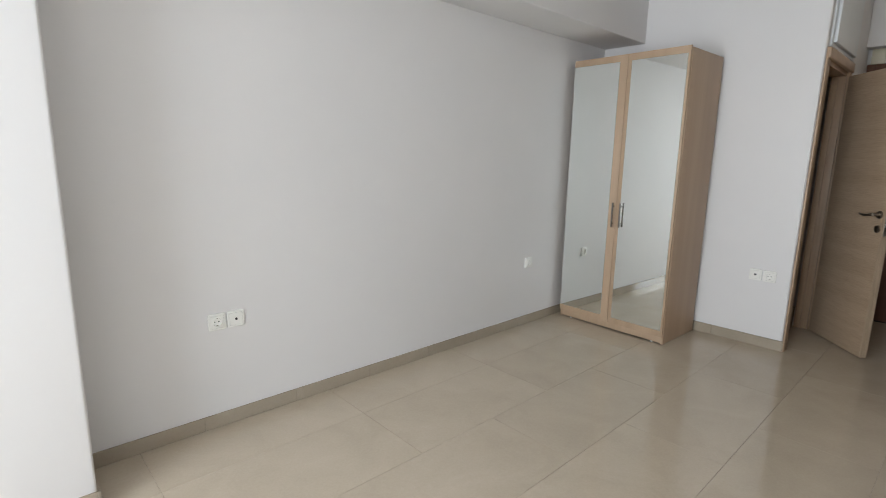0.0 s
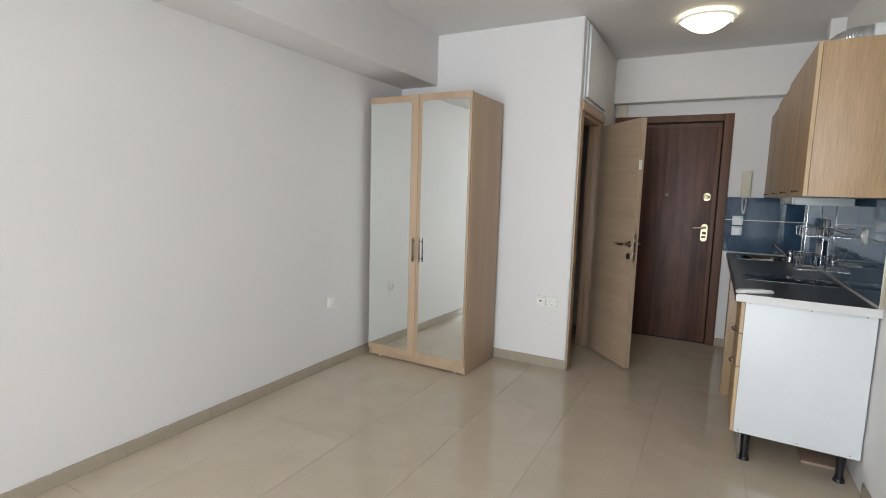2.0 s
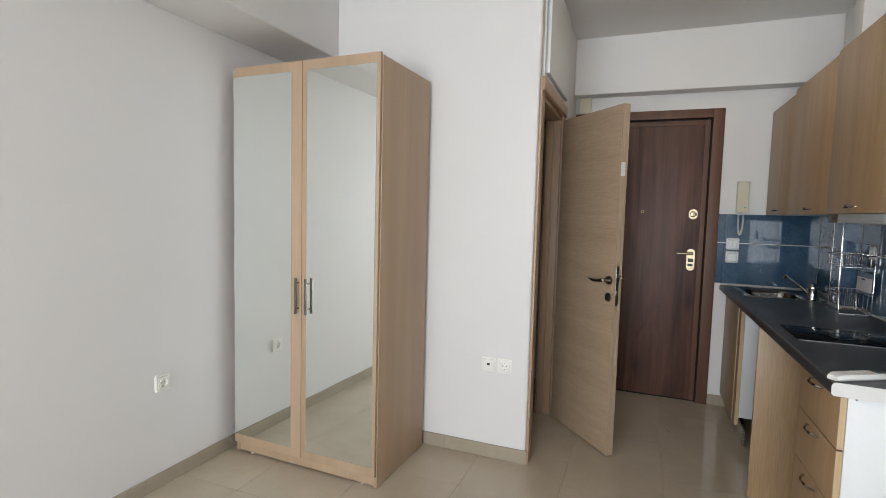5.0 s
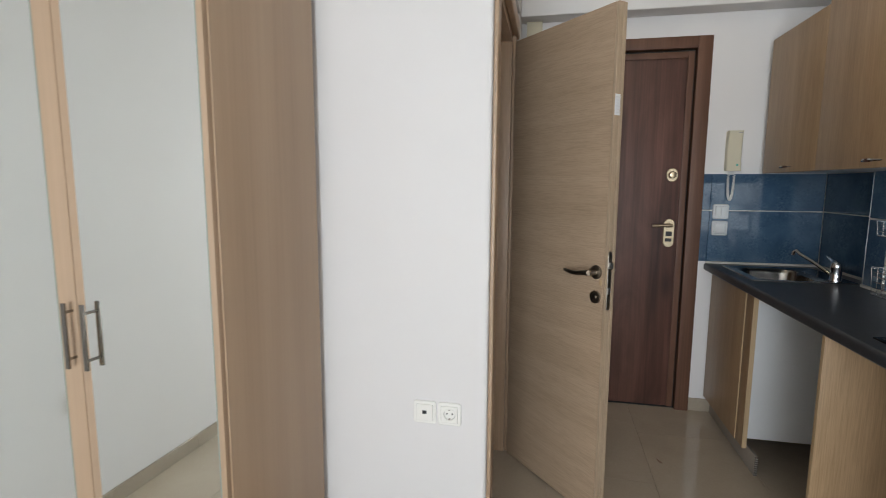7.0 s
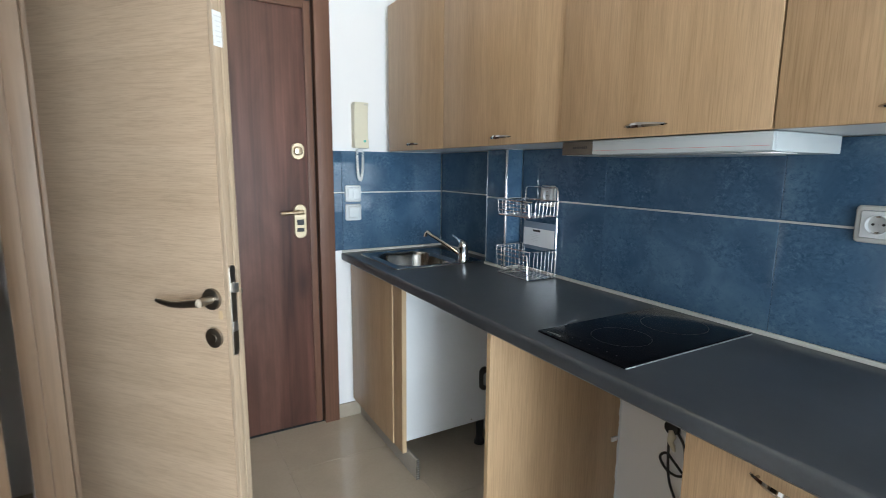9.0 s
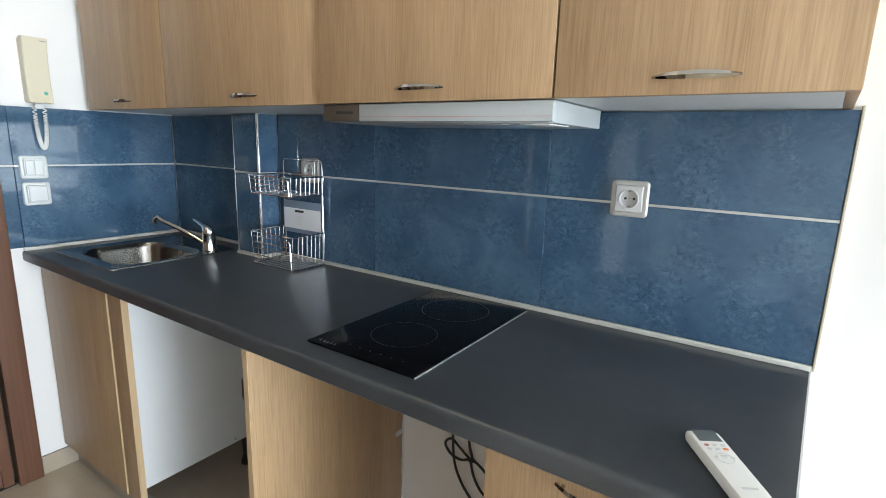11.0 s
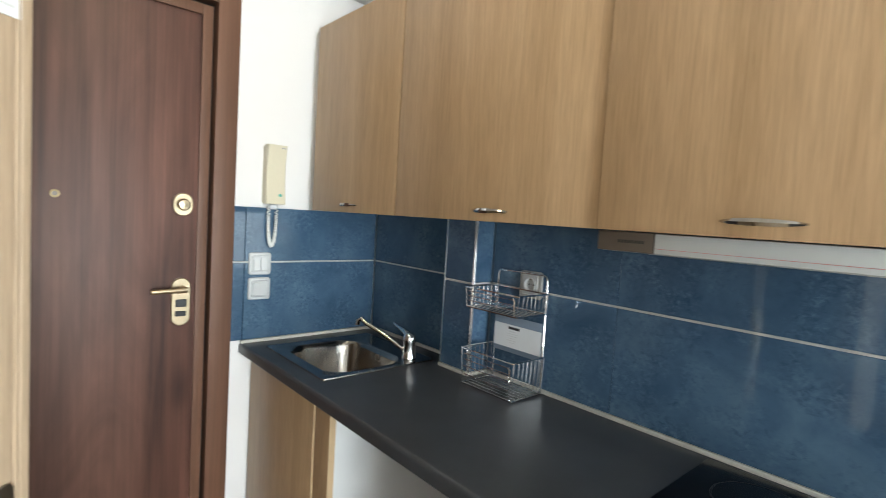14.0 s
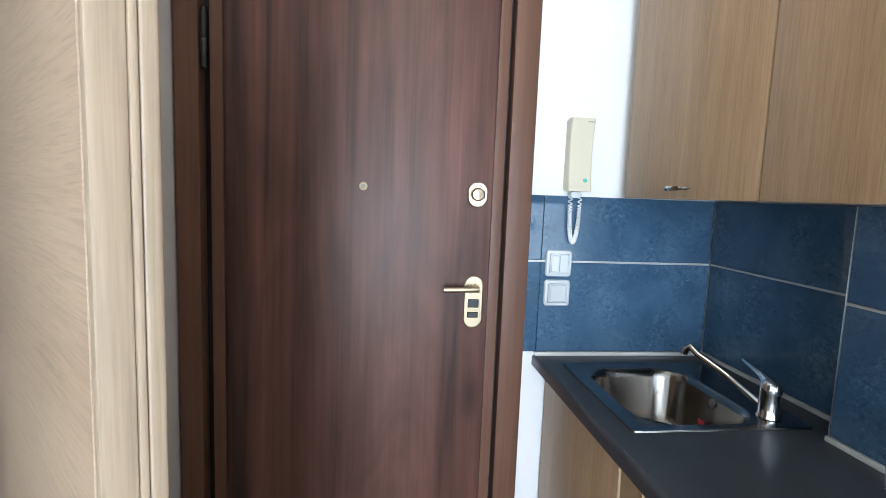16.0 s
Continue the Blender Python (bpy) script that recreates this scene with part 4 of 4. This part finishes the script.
# ---- flexible duct on top of the wall cabinets ----
duct = thing("exhaust_duct", 3.75, -0.55, 2.2, 0, "crinkled aluminium exhaust hose bent into the wall", "duct")
ctrl = [Vector(p) for p in ((3.93, -0.52, 2.07), (3.91, -0.515, 2.125), (3.83, -0.500, 2.172), (3.74, -0.505, 2.196), (3.67, -0.545, 2.204), (3.645, -0.590, 2.205), (3.64, -0.640, 2.205))]
path = []
for i in range(len(ctrl) - 1):
    p0, p1, p2, p3 = ctrl[max(i - 1, 0)], ctrl[i], ctrl[i + 1], ctrl[min(i + 2, len(ctrl) - 1)]
    for k in range(14):
        s = k / 14
        path.append(0.5 * ((2 * p1) + (p2 - p0) * s + (2 * p0 - 5 * p1 + 4 * p2 - p3) * s * s + (3 * p1 - p0 - 3 * p2 + p3) * s ** 3))
part("hose", tube(path, [0.047 + 0.0032 * (k % 2) for k in range(len(path))], 28), FOIL, duct)
part("collar", cyl((3.64, -0.618, 2.205), (3.64, -0.662, 2.205), 0.056, 32, bevel=0.004), PLASTIC, duct, "white plastic collar")
part("wall_flange", box(3.565, 3.725, -0.7075, -0.660, 2.130, 2.282, 0.006), PLASTIC, duct, "white wall flange")

# ---- sockets and switches ----
def socket(name, m, mat, kind, label, size=0.082, group="", rim=None):
    ob = new(name)
    ob.matrix_world = m
    SPOT[ob.name] = m
    tagged(ob, label, "socket" if kind != "switch" and kind != "double" else "switch", group)
    inner = size * 0.72

    def loops_to_mesh(loops):
        bm = bmesh.new()
        rows = [[bm.verts.new((u, y, v)) for u, v in pts] for pts, y in loops]
        n = len(rows[0])
        for p, q in zip(rows, rows[1:]):
            for k in range(n):
                bm.faces.new((p[k], p[(k + 1) % n], q[(k + 1) % n], q[k]))
        return bm, rows

    def disc(r, seg=6):
        n = 4 * (seg + 1)
        return [(r * math.cos((k + 0.5) * math.tau / n - math.tau / n * 0.5), r * math.sin((k + 0.5) * math.tau / n - math.tau / n * 0.5)) for k in range(n)]

    bm, _ = loops_to_mesh([(outline(size, size, 0.010), 0.0), (outline(size, size, 0.010), -0.006), (outline(size - 0.006, size - 0.006, 0.009), -0.009),
                           (outline(inner + 0.002, inner + 0.002, 0.004), -0.009), (outline(inner + 0.002, inner + 0.002, 0.004), -0.001)])
    part("cover_plate", bm, rim or mat, ob, local=True)
    if kind == "power":
        bm, rows = loops_to_mesh([(outline(inner, inner, 0.003), -0.001), (outline(inner, inner, 0.003), -0.0100), (outline(inner - 0.002, inner - 0.002, 0.003), -0.0112), (disc(0.0225), -0.0112),
                                  (disc(0.0215), -0.0128), (disc(0.0203), -0.0128), (disc(0.0196), -0.0110), (disc(0.0190), -0.0022), (disc(0.0008), -0.0022)])
        part("inner_frame", bm, mat, ob, local=True)
        for x in (-0.0095, 0.0095):
            part("pin_hole", cyl((x, -0.0020, 0), (x, -0.0028, 0), 0.0030, 12), BLACK, ob, local=True)
        for z in (-0.0172, 0.0172):
            part("earth_clip", box(-0.0026, 0.0026, -0.0108, -0.0022, z - 0.0016, z + 0.0016, 0.0005), NICKEL, ob, local=True)
        return ob
    part("inner_frame", plate(inner, inner, 0.004, -0.001, -0.0115, chamfer=0.001), mat, ob, local=True)
    if kind == "aerial":
        part("jack", box(-0.008, 0.008, -0.0125, -0.0112, -0.004, 0.008, 0.0006), BLACK, ob, local=True)
    elif kind == "coax":
        part("jack", cyl((0, -0.0112, 0), (0, -0.0150, 0), 0.006, 18), BLACK, ob, local=True)
    elif kind == "switch":
        part("rocker", plate(size * 0.62, size * 0.62, 0.003, -0.011, -0.0150, chamfer=0.0015), mat, ob, local=True)
    else:
        for s in (-1, 1):
            part("rocker", plate(size * 0.305, size * 0.62, 0.002, -0.011, -0.0150, s * size * 0.157, 0, 0.0012), mat, ob, local=True)
    return ob


first = socket("wall_socket", pose(3.214, YL, 0.506), SOCKETWHITE, "power", "white plastic power socket on the long wall")
copy_thing(first, pose(0.824, YL, 0.534))
socket("aerial_socket", pose(0.912, YL, 0.534), SOCKETWHITE, "coax", "white aerial socket beside a power socket")
socket("data_socket", pose(XB, 1.155, 0.525, 0, 0, -90), SOCKETWHITE, "aerial", "white data socket beside a power socket")
tagged(copy_thing(first, pose(XB, 1.066, 0.525, 0, 0, -90)), "white plastic power socket beside a data socket")
sk = socket("kitchen_socket", pose(3.633, -0.690, 1.198, 0, 0, 180), GREYPL, "power", "grey framed power socket set in blue tiles", rim=FRAMEGREY)
tagged(copy_thing(sk, pose(4.688, -0.690, 1.205, 0, 0, 180)), "grey framed power socket behind the wire rack")
socket("light_switch", pose(5.566, -0.190, 1.181, 0, 0, -90), GREYPL, "double", "silver double light switch on blue tiles")
socket("light_switch", pose(5.566, -0.190, 1.088, 0, 0, -90), GREYPL, "switch", "silver single light switch on blue tiles")

# ---- intercom handset ----
ic = thing("intercom", 5.56, -0.222, 1.51, 0, "aged cream intercom handset with coiled cord", "intercom")
bm = facing_x(plate(0.070, 0.212, 0.006, 0, -0.016, chamfer=0.003), -0.230, 1.512, XE)
part("base", bm, CREAM, ic)
bm = bmesh.new()
rows = []
for i in range(13):
    s = i / 12
    z = 1.404 + 0.216 * s
    out = 0.040 + 0.012 * (2 * s - 1) ** 2
    rows.append([bm.verts.new((XE - 0.0165, -0.194, z)), bm.verts.new((XE - out + 0.003, -0.194, z)), bm.verts.new((XE - out, -0.197, z)), bm.verts.new((XE - out, -0.263, z)), bm.verts.new((XE - out + 0.003, -0.266, z)), bm.verts.new((XE - 0.0165, -0.266, z))])
for a, b in zip(rows, rows[1:]):
    for k in range(6):
        bm.faces.new((a[k], a[(k + 1) % 6], b[(k + 1) % 6], b[k]))
bm.faces.new(rows[0])
bm.faces.new(list(reversed(rows[-1])))
hs = part("handset", bm, CREAM, ic)
part("button", cyl((XE - 0.040, -0.246, 1.437), (XE - 0.047, -0.246, 1.437), 0.0065, 18, bevel=0.001), GREEN, ic, "round green button")
part("maker_mark", box(XE - 0.0512, XE - 0.0498, -0.262, -0.243, 1.608, 1.611), PRINT, hs, "small printed bar")
axis = []
for k in range(25):
    a = math.pi * k / 24
    axis.append(Vector((XE - 0.028, -0.226 + 0.015 * math.cos(a), 1.398 - 0.150 * math.sin(a) ** 0.7)))
coil = []
turns, steps = 62, 62 * 7
for k in range(steps + 1):
    s = k / steps * (len(axis) - 1)
    i = min(int(s), len(axis) - 2)
    p = axis[i].lerp(axis[i + 1], s - i)
    d = (axis[i + 1] - axis[i]).normalized()
    e1 = Vector((1, 0, 0))
    e2 = d.cross(e1).normalized()
    a = math.tau * turns * k / steps
    coil.append(p + (e1 * math.cos(a) + e2 * math.sin(a)) * 0.0055)
part("coiled_cord", tube(coil, 0.0021, 5), PLASTIC, ic, "white coiled telephone cord")
part("tape", box(XE - 0.036, XE - 0.020, -0.240, -0.212, 1.384, 1.402, 0.003), PALEPRINT, ic, "strip of clear tape")

# ---- small junction box by the entrance beam ----
jb = thing("junction_box", 5.57, 0.86, 2.19, 0, "small cream plastic junction box on the wall", "junction box")
part("case", box(XE - 0.040, XE - 0.0005, 0.818, 0.905, 2.128, 2.2465, 0.004), CREAM, jb)
part("lid", box(XE - 0.0445, XE - 0.0402, 0.821, 0.902, 2.131, 2.243, 0.002), CREAM, jb)
part("wire", tube([(XE - 0.006, 0.908, 2.20), (XE - 0.006, 0.922, 2.17), (XE - 0.006, 0.925, 2.134)], 0.0025, 8), PLASTIC, jb, "thin white wire")

# ---- wire rack on the worktop ----
rack = thing("wire_rack", 4.715, -0.605, ctz, 0, "two tier chrome wire kitchen rack", "rack")
kx0, kx1, ky0, ky1 = 4.615, 4.815, -0.672, -0.543


def basket(z0, z1, flare, front_low):
    """One basket: rims, floor wires and upright wires."""
    r = 0.0016
    x0, x1, y0, y1 = kx0 - flare, kx1 + flare, ky0, ky1 + flare
    part("rim", tube([(x0, y0, z1), (x1, y0, z1), (x1, y1, z1), (x1 - 0.006, y1 + 0.003, z1), (x0 + 0.006, y1 + 0.003, z1), (x0, y1, z1)], 0.0026, 8, closed=True), CHROME, rack)
    for k in range(8):
        y = ky0 + (ky1 - ky0) * k / 7
        part("cross_wire", tube([(x0, y if k < 7 else y1, z1), (kx0, y, z0), (kx1, y, z0), (x1, y if k < 7 else y1, z1)], r, 6), CHROME, rack)
    for z in [z0 + (z1 - z0) * f for f in front_low]:
        f = (z - z0) / (z1 - z0)
        yy = ky1 + flare * f
        part("front_wire", tube([(kx0 + 0.012, yy, z), (kx1 - 0.006, yy, z)], r, 6), CHROME, rack)
    part("front_post", tube([(kx0 + 0.010, ky1 + 0.001, z0), (kx0 + 0.010, ky1 + 0.004, z0 + (z1 - z0) * 0.80), (kx0 + 0.016, ky1 + 0.004, z0 + (z1 - z0) * 0.86)], 0.0026, 8), CHROME, rack)
    part("floor_frame", tube([(kx0, ky0, z0 - 0.002), (kx1, ky0, z0 - 0.002), (kx1, ky1, z0 - 0.002), (kx0, ky1, z0 - 0.002)], 0.0026, 8, closed=True), CHROME, rack)


basket(ctz + 0.006, 1.000, 0.005, (0.25, 0.48, 0.68, 0.85))
basket(1.130, 1.188, 0.004, (0.3, 0.55, 0.8))
part("back_frame", tube([(kx0 + 0.004, ky0 - 0.003, ctz + 0.0035), (kx0 + 0.004, ky0 - 0.003, 1.225), (kx0 + 0.008, ky0 - 0.003, 1.236), (kx0 + 0.016, ky0 - 0.003, 1.240), (kx1 - 0.016, ky0 - 0.003, 1.240),
                         (kx1 - 0.008, ky0 - 0.003, 1.236), (kx1 - 0.004, ky0 - 0.003, 1.225), (kx1 - 0.004, ky0 - 0.003, ctz + 0.0035)], 0.0033, 10), CHROME, rack, "bent chrome back frame")
lc = thing("label_card", 4.715, -0.668, 1.045, 0, "white and blue printed product card on the rack", "card")
part("card", box(kx0 + 0.006, kx1 - 0.006, -0.6695, -0.6680, 0.985, 1.098, 0.0004), BLUEPAPER, lc)
part("white_field", box(kx0 + 0.007, kx1 - 0.007, -0.6679, -0.6676, 1.000, 1.072), PAPER, lc)
bm = bmesh.new()
for k, w in enumerate((0.030, 0.050, 0.044, 0.020, 0.040, 0.024)):
    box(4.735 - w / 2, 4.735 + w / 2, -0.6676, -0.6673, 1.0500 - 0.007 * k, 1.0512 - 0.007 * k, bm=bm)
part("print", bm, PALEPRINT, lc)
part("maker_mark", box(4.705, 4.750, -0.6676, -0.6672, 1.058, 1.066), BLACK, lc)

# ---- remote control on the worktop ----
rm = thing("remote_control", 3.358, -0.212, ctz + 0.0005, 31.0, "white air conditioner remote control lying on the worktop", "remote control")
bm = bmesh.new()
rows = []
for i in range(15):
    s = i / 14
    y = 0.090 - 0.180 * s
    end = min(1.0, (min(s, 1 - s) / 0.09 + 0.02)) ** 0.5
    w = (0.024 - 0.003 * s) * (0.72 + 0.28 * end)
    hgt = 0.020 * (0.55 + 0.45 * end)
    rows.append([bm.verts.new((u * w, y, v * hgt)) for u, v in ((-0.8, 0), (-1, 0.25), (-1, 0.75), (-0.88, 0.95), (-0.6, 1), (0.6, 1), (0.88, 0.95), (1, 0.75), (1, 0.25), (0.8, 0))])
for a, b in zip(rows, rows[1:]):
    for k in range(10):
        bm.faces.new((a[k], a[(k + 1) % 10], b[(k + 1) % 10], b[k]))
bm.faces.new(rows[0])
bm.faces.new(list(reversed(rows[-1])))
bm.transform(Matrix.Rotation(math.pi, 4, "Z"))
part("case", bm, PLASTIC, rm, local=True)
part("display", box(-0.016, 0.016, -0.080, -0.052, 0.0197, 0.0204, 0.0003), LCD, rm, "grey display", local=True)
for u, v, mt, w in ((-0.011, -0.042, PALEPRINT, 0.006), (0.0, -0.042, PALEPRINT, 0.006), (0.011, -0.042, RED, 0.006), (-0.011, -0.033, ORANGE, 0.007), (0.0, -0.033, PALEPRINT, 0.006), (0.011, -0.033, PALEPRINT, 0.006),
                    (-0.011, -0.014, PALEPRINT, 0.005), (0.011, -0.014, PALEPRINT, 0.005), (0.0, -0.016, PALEPRINT, 0.008)):
    part("button", box(u - w / 2, u + w / 2, v - 0.0022, v + 0.0022, 0.0198, 0.0208, 0.0005), mt, rm, local=True)
part("button_ring", tube([(0.011 * math.cos(k * math.tau / 24), -0.012 + 0.011 * math.sin(k * math.tau / 24), 0.0200) for k in range(24)], 0.0008, 6, closed=True), PALEPRINT, rm, local=True)
part("maker_mark", box(-0.010, 0.010, 0.046, 0.050, 0.0198, 0.0202), PALEPRINT, rm, local=True)

# ---- ceiling lamp ----
LX, LY = 4.475, 0.158
lamp = thing("ceiling_lamp", LX, LY, H, 0, "round frosted glass dome ceiling lamp, switched on", "ceiling lamp")
part("base_plate", lathe([(0.0, -0.0005), (0.150, -0.0005), (0.150, -0.022), (0.0, -0.022)], (LX, LY, H), 48), PLASTIC, lamp)
dome = [(0.166, -0.028), (0.166, -0.033)] + [(0.163 * (1 - k / 14), -0.034 - 0.080 * (1 - (1 - k / 14) ** 2)) for k in range(15)]
part("glass_dome", lathe(dome, (LX, LY, H), 56), LAMPGLASS, lamp, "glowing frosted glass dome")
part("rim", lathe([(0.1665, -0.026), (0.186, -0.022), (0.188, -0.025), (0.186, -0.028), (0.1665, -0.034), (0.1665, -0.026)], (LX, LY, H), 56), LAMPRIM, lamp, "frosted glass rim")
for a in (98, 292, 15):
    x, y = LX + 0.178 * math.cos(radians(a)), LY + 0.178 * math.sin(radians(a))
    bm = cyl((x, y, H - 0.046), (x, y, H - 0.020), 0.006, 14, bevel=0.001)
    cyl((x, y, H - 0.021), (x, y, H - 0.0005), 0.003, 8, bm=bm)
    part("clip", bm, CHROME, lamp, "small chrome clip")

# ---- dry fleck on the floor ----
fleck = thing("dry_leaf", 4.93, 0.19, 0, 35, "small curled dry leaf lying on the floor tiles", "leaf")
bm = bmesh.new()
rows = []
for i in range(9):
    s = i / 8
    half = 0.007 * math.sin(math.pi * (0.06 + 0.88 * s)) * (1.15 - 0.4 * s)
    rows.append([bm.verts.new((0.036 * (s - 0.5), u * half, 0.0006 + 0.0035 * u * u + 0.004 * (s - 0.4) ** 2 * 4 + lift)) for lift in (0.0, 0.0006) for u in (-1, -0.5, 0, 0.5, 1)])
for a, b in zip(rows, rows[1:]):
    for k in range(4):
        bm.faces.new((a[k], a[k + 1], b[k + 1], b[k]))
        bm.faces.new((a[k + 5], b[k + 5], b[k + 6], a[k + 6]))
    for k, m in ((0, 5), (4, 9)):
        bm.faces.new((a[k], b[k], b[m], a[m]))
part("blade", bm, CARD, fleck, local=True)

# ---- wall tiles of the kitchen ----
ROW = ((0.8985, 1.1830), (1.1900, 1.3885))


def tiles_along_x(xs, y_face, parent, thick=0.012):
    for a, b in zip(xs, xs[1:]):
        for z0, z1 in ROW:
            part("tile", box(a + 0.0006, b - 0.0006, y_face - thick, y_face, z0, z1, 0.0012, seg=1), BLUE, parent)


def tiles_along_y(ys, x_face, parent, thick=0.012):
    for a, b in zip(ys, ys[1:]):
        for z0, z1 in ROW:
            part("tile", box(x_face, x_face + thick, a + 0.0006, b - 0.0006, z0, z1, 0.0012, seg=1), BLUE, parent)


part("tile_bed", box(3.252, 4.860, YK + 0.001, -0.693, 0.8865, 1.3880), BLUEGROUT, wall_kitchen)
tiles_along_x((3.252, 3.832, 4.402, 4.852), -0.690, wall_kitchen, 0.004)
part("tile_bed", box(4.9955, XE - 0.016, YK + 0.001, -0.701, 0.8865, 1.3880), BLUEGROUT, wall_kitchen)
tiles_along_x((4.996, XE - 0.016), -0.698, wall_kitchen, 0.004)
tiles_along_x((4.8602, 4.993), -0.605, pipe_box, 0.0095)
tiles_along_y((-0.689, -0.6092), 4.8555, pipe_box)
tiles_along_y((-0.697, -0.135, -0.093), XE - 0.014, wall_entrance)
part("corner_trim", box(4.8505, 4.8605, -0.6095, -0.6017, 0.8865, 1.3885, 0.0035), BRIGHTALU, pipe_box, "shiny metal corner trim")
part("corner_trim", box(4.9934, 4.9952, -0.6980, -0.6040, 0.8865, 1.3885, 0.001), ALU, pipe_box)
part("end_trim", box(3.2475, 3.2515, YK + 0.001, -0.6885, 0.8865, 1.3960, 0.001), TRIMCREAM, wall_kitchen, "pale metal tile end trim")
for a, b, y in ((3.252, 4.855, -0.6915), (4.997, XE - 0.016, -0.6995)):
    part("joint_strip", box(a, b, y - 0.002, y + 0.0022, 1.1840, 1.1890), STRIP, wall_kitchen, "slim pale metal joint strip")
    part("seal_strip", box(a, b, y - 0.002, y + 0.006, 0.8864, 0.8980, 0.001), SEAL, wall_kitchen, "pale sealing strip above the worktop")
part("joint_strip", box(4.859, 4.992, -0.6065, -0.6043, 1.1840, 1.1890), STRIP, pipe_box)
part("seal_strip", box(4.850, 4.997, -0.607, -0.599, 0.8864, 0.8980, 0.001), SEAL, pipe_box)
part("seal_strip", box(4.849, 4.857, -0.690, -0.607, 0.8864, 0.8980, 0.001), SEAL, pipe_box)
part("joint_strip", box(XE - 0.0158, XE - 0.0130, -0.696, -0.094, 1.1840, 1.1890), STRIP, wall_entrance)
part("seal_strip", box(XE - 0.022, XE - 0.012, -0.697, -0.130, 0.8864, 0.8980, 0.001), SEAL, wall_entrance)

# ---- floor tiles ----
TL, TW = 0.952, 0.4755
rows_y = [2.147 - TW * k for k in range(7)]
for k, y1 in enumerate([2.147 + 0.403] + rows_y):
    y0 = 2.147 if k == 0 else y1 - TW
    y0 = max(y0, YK)
    if y1 - y0 < 0.02:
        continue
    shift = 1.411 if k in (0, 1) or k % 2 == 1 else 1.411 + TL / 2
    x = shift - 4 * TL
    while x < XE + 0.1:
        a, b = max(x, WX - 0.1), min(x + TL, XE + 0.11)
        if b - a > 0.02:
            part("tile", box(a + 0.0007, b - 0.0007, y0 + 0.0007, y1 - 0.0007, -0.006, 0.0, 0.0005, seg=1), FLOOR, floor)
        x += TL
